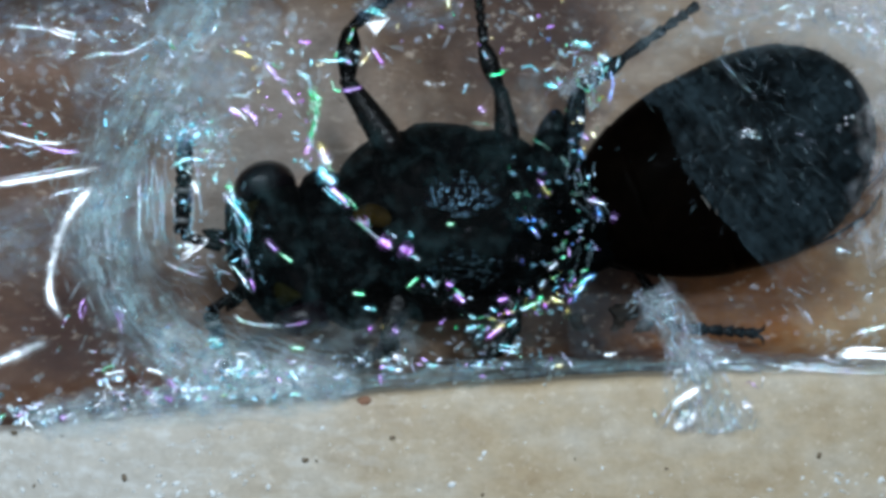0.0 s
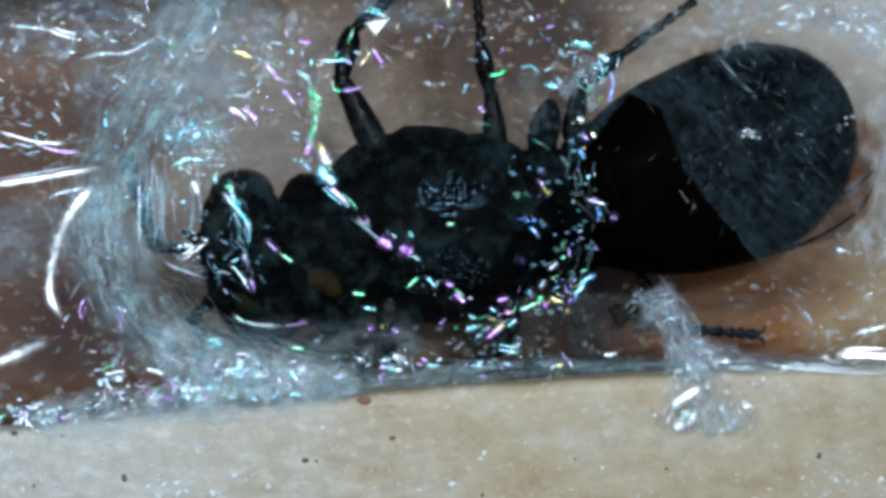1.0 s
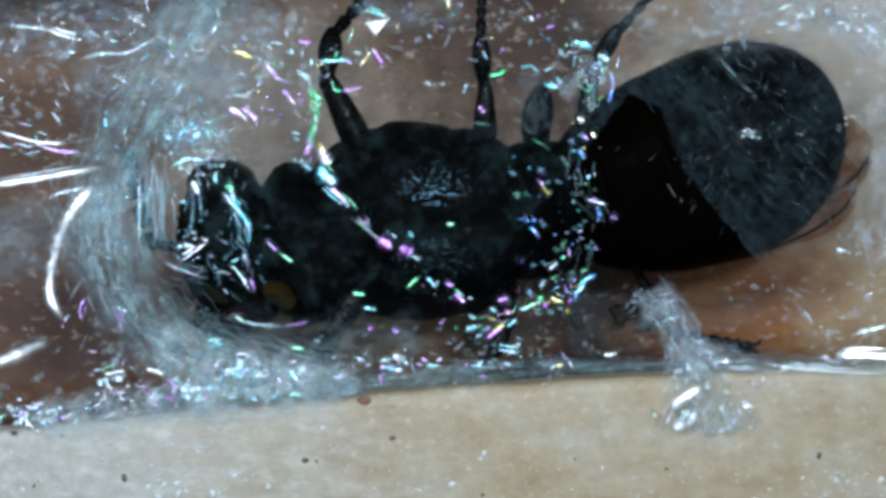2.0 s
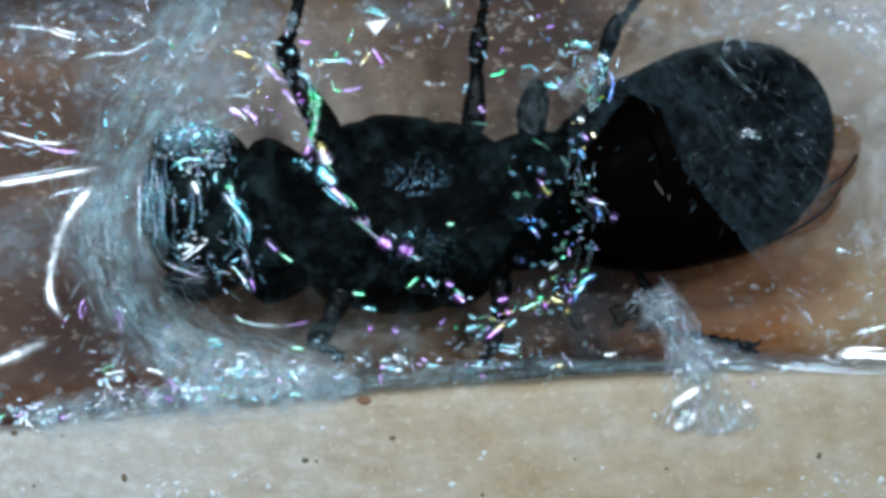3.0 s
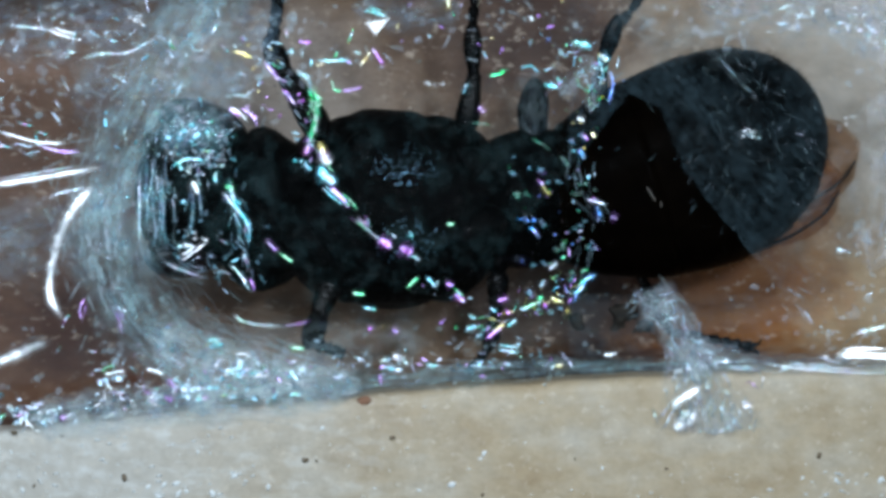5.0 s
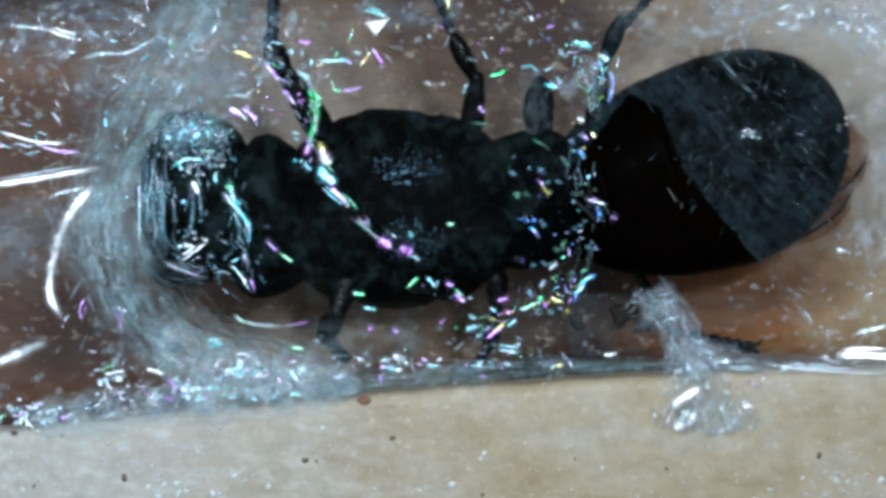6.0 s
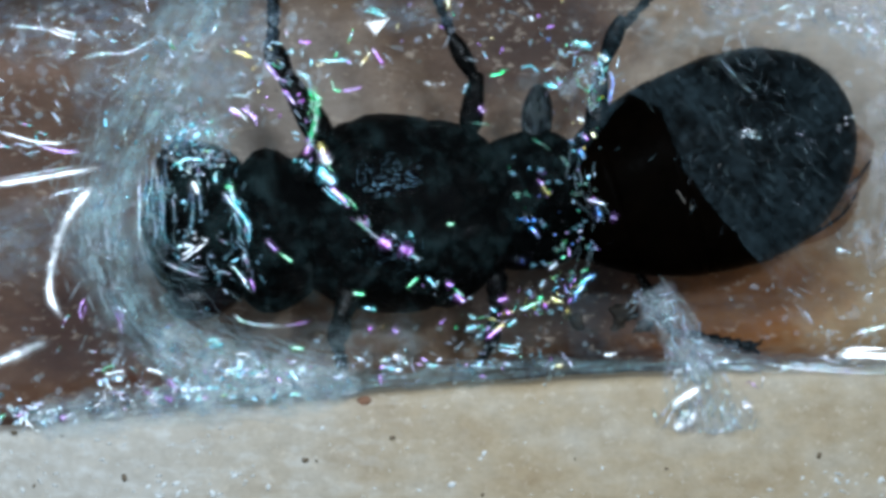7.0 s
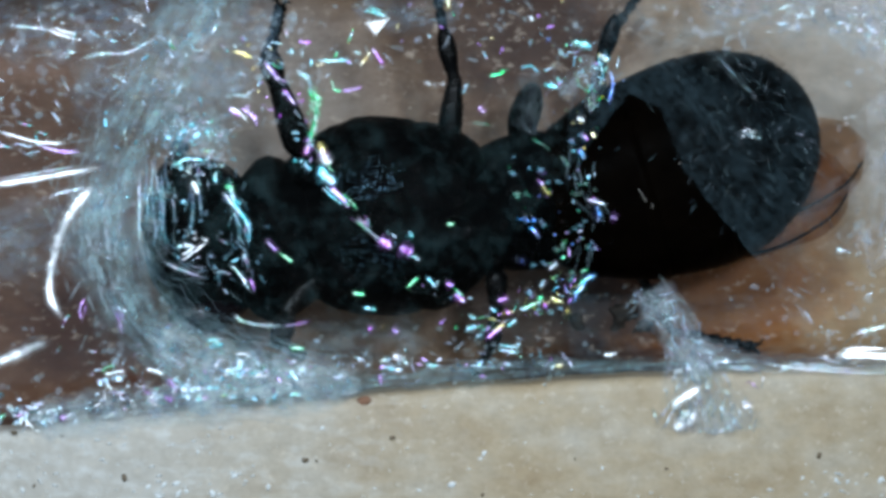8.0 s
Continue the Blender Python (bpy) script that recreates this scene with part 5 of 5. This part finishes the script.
crinkles(((0, 130), (120, 150), (240, 120), (300, 200)), 26, 40, 50, 82, (GLEAM, FROST, FROST), 5, 0.5, 0.18)
crinkles(((-20, 250), (80, 270), (170, 260)), 26, 18, 60, 83, (GLEAM, IRIS, FROST), 5, 0.3, 0.18)
crinkles(((-20, 690), (60, 640), (160, 600), (240, 560)), 10, 36, 50, 84, (FROST, FROST, IRIS), 5, 0.8, 0.18)
crinkles(((150, 340), (150, 420), (170, 520)), 50, 30, 60, 94, (FROST, FIBRE, FROST), 8, 0.3, 0.18)
crinkles(((200, 330), (190, 420), (210, 500)), 46, 26, 44, 85, (FROST, FROST, FROST), 11, 0.3, 0.18)
crinkles(((400, 110), (470, 130), (530, 170), (560, 230)), 22, 20, 40, 86, (IRIS, GLEAM, GLEAM), 4, 0.5)
crinkles(((1210, 80), (1320, 200), (1440, 330)), 80, 50, 50, 91, (FROST, FIBRE, FIBRE), 1.3, 0.2, 0.04)
crinkles(((1230, 340), (1300, 240), (1400, 130)), 50, 54, 36, 92, (FIBRE, FROST, FIBRE), 1.1, 0.4, 0.04)
crinkles(((1255, 84), (1290, 122), (1325, 162)), 6, 2.5, 70, 93, (GLEAM, FROST), 1.7, 0.05, 0.03)
crinkles(((1320, 20), (1440, 24), (1560, 60)), 34, 16, 44, 87, (FROST, GLEAM), 6, 0.5, 0.18)
crinkles(((1260, 645), (1400, 648), (1600, 640)), 50, 9, 60, 88, (GLEAM, FROST), 4, 0.2)
crinkles(((1400, 520), (1480, 580), (1580, 560)), 30, 26, 40, 89, (FROST, GLEAM), 5, 0.5, 0.18)
crinkles(((1120, 530), (1190, 560), (1220, 620), (1250, 660)), 60, 18, 50, 90, (FROST, GLEAM), 5, 0.5)
glints(((560, 260), (600, 350), (700, 440), (780, 500), (860, 560), (1000, 530)), 26, 12, 5, 51, (GLEAM_PINK, GLEAM_TEAL, GLEAM_GREEN, GLEAM))
glints(((1060, 60), (1010, 150), (1040, 250), (1020, 340), (1035, 400), (985, 480), (1010, 540)), 26, 15, 4, 52, (GLEAM_PINK, GLEAM_TEAL, GLEAM_BLUE, GLEAM, GLEAM_GOLD, GLEAM_GREEN))
glints(((400, 80), (500, 110), (600, 110), (700, 60), (800, 20), (960, 50)), 46, 30, 6, 53, (GLEAM_PINK, GLEAM_TEAL, GLEAM, GLEAM_GOLD, GLEAM_GREEN))
glints(((400, 210), (440, 180), (520, 180), (550, 260)), 30, 18, 6, 54, (GLEAM_PINK, GLEAM_TEAL, GLEAM))
glints(((330, 240), (320, 330), (350, 430), (410, 450), (420, 350)), 40, 22, 7, 55, (DIM_TEAL, GLEAM_TEAL, DIM_TEAL))
glints(((300, 250), (330, 225), (370, 230), (350, 265), (310, 280), (390, 290)), 40, 14, 6, 61, (GLEAM, GLEAM_TEAL, GLEAM, GLEAM))
glints(((0, 720), (100, 728), (240, 690), (330, 690), (440, 660), (560, 672)), 56, 17, 11, 56, (WHITE, WHITE, GLEAM, GLEAM_TEAL, GLEAM_PINK))
glints(((600, 650), (700, 655), (800, 652), (900, 640), (1040, 640)), 44, 14, 8, 57, (GLEAM_TEAL, GLEAM, GLEAM, GLEAM_PINK, GLEAM_GREEN))
glints(((20, 40), (150, 70), (300, 160), (280, 260), (120, 250)), 50, 34, 7, 58, (GLEAM, GLEAM_TEAL, GLEAM))
glints(((700, 600), (860, 580), (950, 540), (1040, 500)), 34, 14, 6, 59, (GLEAM_GREEN, GLEAM_PINK, GLEAM_GOLD, GLEAM_TEAL))
glints(((880, 300), (960, 330), (1010, 400), (990, 470), (930, 520)), 44, 30, 3.2, 62, (GLEAM_BLUE, GLEAM_TEAL, GLEAM_GREEN, GLEAM_PINK, GLEAM_BLUE))
glints(((980, 70), (1030, 110), (1060, 170), (1020, 210)), 36, 26, 3.6, 63, (GLEAM_BLUE, GLEAM_TEAL, GLEAM_GREEN, GLEAM_GOLD))
glints(((345, 40), (270, 160), (205, 290), (195, 420), (245, 560), (365, 640), (520, 676)), 150, 34, 4.5, 64, (FROST, GLEAM, FROST, GLEAM_TEAL))
glints(((1380, 40), (1480, 40), (1560, 50), (1560, 100)), 20, 14, 9, 60, (GLEAM, GLEAM))


# ---- a crumpled end of film that lies on the block's edge ----
crumple = new("film_scrap")
crumple.location = at(1240, 700, 0.0)
tagged(crumple, "crumpled clear scrap of film hanging over the wooden edge", "film scrap")


def scrap_fold(material, width, *spots, lift=0.05):
    bm = bmesh.new()
    o = crumple.location
    rng = random.Random(int(spots[0][0] + spots[-1][1] * 7))
    pts = [at(a, b, lift + 0.10 * math.sin((a + b) * 0.05) ** 2) - o for a, b in spots]
    ribbon_into(bm, curve_points(pts, 16), width * STEP * 1.9, 0.09, 0.5, 0.3, rng, 0.0, True)
    return part("fold", bm, material, crumple)


def scrap_sheet():
    bm = bmesh.new()
    o = crumple.location
    uv = bm.loops.layers.uv.new("flow")
    rows = []
    n, m = 26, 26
    for i in range(n + 1):
        f = i / n
        row = []
        for j in range(m + 1):
            g = j / m - 0.5
            a = 1215 + 45 * f + g * (60 + 150 * f ** 0.8) + 6 * noise.noise(Vector((f * 5, g * 5, 2)))
            b = 610 + 160 * f - 30 * abs(g) * f + 8 * noise.noise(Vector((f * 4, g * 7, 3)))
            h = 0.05 + 0.16 * f * (1 - f) + 0.06 * math.sin(g * 34 + f * 3) * (0.3 + f) + 0.05 * noise.noise(Vector((f * 6, g * 9, 1)))
            row.append((bm.verts.new(at(a, b, max(0.012, h)) - o), (j / m, f * 0.16)))
        rows.append(row)
    for r0, r1 in zip(rows, rows[1:]):
        for j in range(m):
            four = (r0[j], r0[j + 1], r1[j + 1], r1[j])
            f = bm.faces.new([v for v, _ in four])
            for loop, (_, c) in zip(f.loops, four):
                loop[uv].uv = c
    return part("sheet", bm, SCRAP_VEIL, crumple, "clear pleated sheet")


scrap_sheet()
for spots, w, material in ((((1186, 724), (1210, 705), (1242, 684)), 12, BRIGHT), (((1192, 764), (1208, 752), (1230, 742)), 16, BRIGHT), (((1196, 748), (1212, 738), (1226, 722)), 10, WHITE), (((1262, 690), (1256, 714), (1240, 744)), 6, SILVER), (((1288, 690), (1282, 710), (1272, 732)), 5, SILVER), (((1306, 740), (1290, 756), (1268, 768)), 6, SILVER), (((1192, 742), (1206, 736), (1222, 728)), 8, SILVER),
                           (((1314, 724), (1321, 720), (1330, 716)), 11, WHITE), (((1150, 716), (1158, 732), (1166, 756)), 8, SILVER),
                           (((1230, 650), (1236, 668), (1240, 690)), 9, SILVER),
                           (((1318, 672), (1332, 680), (1346, 690)), 8, PINK), (((1340, 655), (1350, 670), (1346, 692)), 6, SILVER), (((1250, 650), (1280, 640), (1320, 644)), 10, SILVER),
                           (((1198, 716), (1204, 732), (1200, 752)), 20, SILVER), (((1216, 700), (1224, 730), (1222, 764)), 16, WHITE)):
    scrap_fold(material, w, *spots)


def scrap_wrinkles():
    rng = random.Random(77)
    bm = bmesh.new()
    o = crumple.location
    for _ in range(60):
        f, g = rng.uniform(0.15, 1.0), rng.uniform(-0.45, 0.45)
        a, b = 1215 + 45 * f + g * (60 + 150 * f ** 0.8), 610 + 160 * f - 30 * abs(g) * f
        w, l = 1.45 + g * -1.2 + rng.gauss(0, 0.4), rng.uniform(6, 22)
        d = Vector((math.cos(w) * l, math.sin(w) * l, 0))
        h = 0.10 + 0.10 * f * (1 - f)
        pts = [at(a - d.x, b - d.y, h) - o, at(a + rng.gauss(0, 2), b, h + 0.02) - o, at(a + d.x, b + d.y, h) - o]
        ribbon_into(bm, curve_points(pts, 6), 4.5 * STEP * rng.uniform(0.6, 1.6), 0.25, 0.5, 0.2, rng, rng.gauss(0, 0.12), rng.random() < 0.4)
    tagged(part("wrinkle_net", bm, GLEAM, crumple, "fine bright wrinkles"), kind="stuff")


scrap_wrinkles()


def motions():
    ts = (0.0, 0.5, 1.0, 1.5, 3.0, 3.5, 4.0, 4.5, 6.0, 6.5, 7.0, 7.5, 8.0)
    a = (788, 778, 768, 756, 712, 706, 698, 690, 702, 700, 702, 700, 684)
    b = (395, 398, 400, 398, 381, 380, 380, 372, 370, 374, 379, 381, 383)
    roll = (8, 7, 6, 4, 0, 0, -1, -2, -3, 0, 1, 2, 1)
    pitch = (0, 0, 0, 0, 0, 0, 0, 0, -4, -9, -17, -21, -22)
    walk(thorax_ob, [(t, own(x, y, -1.55, r, p, 2)) for t, x, y, r, p in zip(ts, a, b, roll, pitch)])
    walk(pronotum_ob, [(t, own(x, y, -1.5, 0, 0, r)) for t, x, y, r in (
        (0.0, 614, 440, 15), (0.5, 598, 444, 15), (1.0, 582, 448, 12), (1.5, 570, 446, 10), (3.0, 492, 392, 0), (3.5, 484, 388, -3),
        (4.5, 474, 372, -5), (6.0, 482, 386, -5), (7.0, 490, 410, 0), (8.0, 496, 424, 0))])
    walk(propodeum_ob, [(t, own(x, y, -1.5, 0, 0, 3)) for t, x, y in ((0.0, 985, 390), (1.5, 970, 382), (3.0, 962, 358), (4.5, 955, 353), (6.0, 960, 356), (8.0, 955, 358))])
    walk(head_ob, [(t, own(x, y, -1.35, 0, p, r)) for t, x, y, r, p in (
        (0.0, 494, 444, 17, 0), (0.5, 466, 455, 15, -4), (1.0, 446, 458, 12, -8), (1.5, 432, 458, 12, -12), (2.8, 375, 385, 4, -45), (3.0, 366, 377, 2, -50),
        (3.5, 352, 362, -3, -55), (4.0, 350, 355, -5, -55), (4.5, 350, 336, -6, -55), (6.0, 350, 356, -4, -52), (6.5, 354, 384, 0, -50), (7.0, 362, 408, 3, -48), (7.5, 364, 418, 4, -46), (8.0, 364, 434, 5, -45))])
    walk(antenna_ob, [(t, own(x, y, -0.75, 0, 0, r)) for t, x, y, r in (
        (0.0, 392, 440, 160), (0.2, 382, 436, 184), (0.5, 372, 438, 184), (1.0, 350, 440, 180), (1.5, 345, 440, 180), (3.0, 318, 440, 150), (4.5, 315, 440, 140), (8.0, 315, 460, 140))])
    walk(antenna_low, [(t, own(x, y, h, 180, 0, r)) for t, x, y, h, r in (
        (0.0, 430, 510, -1.6, 215), (0.5, 410, 520, -1.6, 215), (1.5, 395, 520, -1.7, 210), (2.2, 380, 480, -1.95, 260), (3.0, 370, 410, -2.2, 320), (4.5, 360, 390, -2.2, 330), (8.0, 370, 430, -2.2, 325))])
    centre = (1281, 1265, 1246, 1236, 1206, 1198, 1189, 1183, 1230, 1233, 1244, 1226, 1180)
    dy = (0, -3, -9, -11, -18, -15, -12, -4, -8, -10, -6, -5, -2)
    wing_x = (0, -9, -22, -38, -92, -95, -100, -106, -70, -66, -56, -62, -78)
    turn = (18, 17.5, 17, 16, 17, 17, 16, 16, 14, 15, 15, 15, 15)
    low = (300, 299, 296, 293, 291, 293, 296, 302, 301, 300, 301, 302, 306)
    spin = (6, 5, 4, 3, 0, 0, 0, 0, 2, 2, 3, 2, 0)
    walk(abdomen_ob, [(t, own(x, y, -1.46, q, 0, r + 2)) for t, x, y, r, q in zip(ts, centre, low, turn, spin)])
    walk(wing_a, [(t, own(1035 + x * 0.8, 440 + y * 0.5, -2.40, 0, 0, 10.5 + 0.2 * r)) for t, x, y, r in zip(ts, wing_x, dy, turn)])
    walk(wing_b, [(t, own(1000 + x * 0.6, 390 + y * 0.5, -2.48, 0, 0, 10 + 0.2 * r)) for t, x, y, r in zip(ts, wing_x, dy, turn)])
    walk(coxa, [(t, own(x, y + 28, -1.25, -14, 0, r)) for t, x, y, r in ((0.0, 972, 238, -10), (1.0, 963, 220, -8), (1.5, 957, 206, -6), (3.0, 944, 185, -4), (4.5, 942, 185, 0), (6.0, 955, 180, 0), (7.0, 952, 195, 0), (8.0, 928, 190, -12))])
    fore_up.key(-1.0, (0.5, -0.5, -0.5), [
        (0.0, (700, 270), (606, 135), (618, 50), (690, -10)), (0.5, (690, 268), (606, 140), (618, 55), (692, -8)), (1.0, (672, 272), (605, 145), (620, 55), (692, -8)),
        (1.5, (664, 270), (603, 145), (620, 55), (692, -8)), (3.0, (592, 250), (528, 150), (503, 85), (520, 20)), (3.5, (588, 245), (530, 150), (503, 85), (520, 20)),
        (4.5, (572, 240), (516, 150), (480, 82), (490, 20)), (6.0, (576, 240), (518, 150), (478, 80), (480, 15)), (7.0, (576, 250), (518, 155), (480, 85), (480, 15)), (7.5, (574, 255), (516, 155), (480, 85), (482, 15)), (8.0, (534, 270), (500, 170), (474, 100), (488, 30))])
    mid_up.key(-1.05, (0.5, 0.3, -0.3), [
        (0.0, (902, 262), (886, 165), (858, 90), (846, -15)), (1.0, (880, 265), (868, 170), (852, 90), (844, -15)), (1.5, (870, 262), (864, 168), (850, 90), (846, -15)),
        (3.0, (838, 235), (843, 135), (848, 60), (862, -20)), (4.5, (820, 232), (838, 130), (848, 50), (866, -20)), (6.0, (836, 232), (842, 145), (805, 72), (772, -10)),
        (7.0, (832, 232), (842, 145), (803, 72), (772, -10)), (7.5, (826, 232), (835, 140), (803, 72), (772, -10)), (8.0, (796, 240), (804, 142), (786, 62), (772, -20))])
    hind_up.key(-1.15, (0.6, 0.2, -0.3), [
        (0.0, (1012, 250), (1020, 165), (1086, 116), (1244, 2)), (1.0, (1012, 250), (1022, 160), (1084, 108), (1228, 2)), (1.5, (1020, 250), (1032, 145), (1078, 92), (1190, -12)),
        (3.0, (1052, 240), (1064, 105), (1080, 66), (1116, 16)), (4.5, (1052, 240), (1064, 105), (1080, 66), (1116, 14)), (6.0, (1052, 240), (1066, 105), (1086, 66), (1142, 4)),
        (7.5, (1052, 240), (1066, 105), (1086, 66), (1142, 4)), (8.0, (1048, 240), (1062, 105), (1078, 66), (1112, 18))])
    walk(collar, [(t, own(x, y, h, 0, 0, r)) for t, x, y, h, r in (
        (0.0, 660, 388, -0.52, -20), (0.3, 632, 434, -0.52, -30), (0.6, 603, 472, -0.55, -40), (0.9, 580, 500, -0.62, -45), (1.2, 563, 514, -0.70, -50), (1.5, 536, 530, -0.80, -50),
        (1.7, 516, 530, -0.85, -50), (2.8, 420, 500, -0.95, -20), (3.1, 385, 480, -1.15, 0), (3.5, 390, 440, -1.7, 0), (8.0, 390, 440, -1.7, 0))])
    fore_low.key(-1.2, (0.4, -0.6, -0.5), [
        (0.0, (715, 510), (690, 590), (686, 620), (640, 640)), (0.5, (710, 510), (684, 590), (690, 620), (660, 640)), (1.0, (700, 510), (680, 592), (684, 630), (650, 645)),
        (1.5, (665, 510), (624, 575), (600, 620), (580, 650)), (3.0, (620, 480), (590, 560), (556, 605), (590, 628)), (3.5, (610, 470), (576, 550), (548, 612), (590, 628)),
        (4.5, (590, 470), (562, 545), (536, 612), (596, 628)), (6.0, (620, 470), (602, 540), (574, 594), (606, 632)), (7.0, (630, 480), (612, 545), (594, 602), (602, 640)), (7.5, (615, 490), (596, 550), (590, 605), (600, 640)), (8.0, (560, 480), (516, 545), (490, 605), (520, 625))])
    mid_low.key(-1.2, (0.5, -0.3, -0.3), [(0.0, (900, 520), (910, 580), (880, 620), (850, 640)), (1.5, (895, 520), (905, 580), (878, 620), (850, 640)), (3.0, (888, 490), (882, 560), (868, 625), (850, 645)), (8.0, (878, 480), (878, 555), (868, 625), (850, 645))])
    hind_low.key(-2.0, (0.1, -0.2, 0.1), [(0.0, (1040, 450), (1124, 474), (1194, 580), (1335, 590)), (1.0, (1040, 450), (1124, 474), (1194, 582), (1332, 592)), (1.15, (1040, 450), (1124, 474), (1190, 594), (1326, 612)), (3.0, (1040, 450), (1124, 474), (1190, 594), (1328, 614)), (8.0, (1040, 450), (1124, 474), (1194, 594), (1334, 614))])


motions()
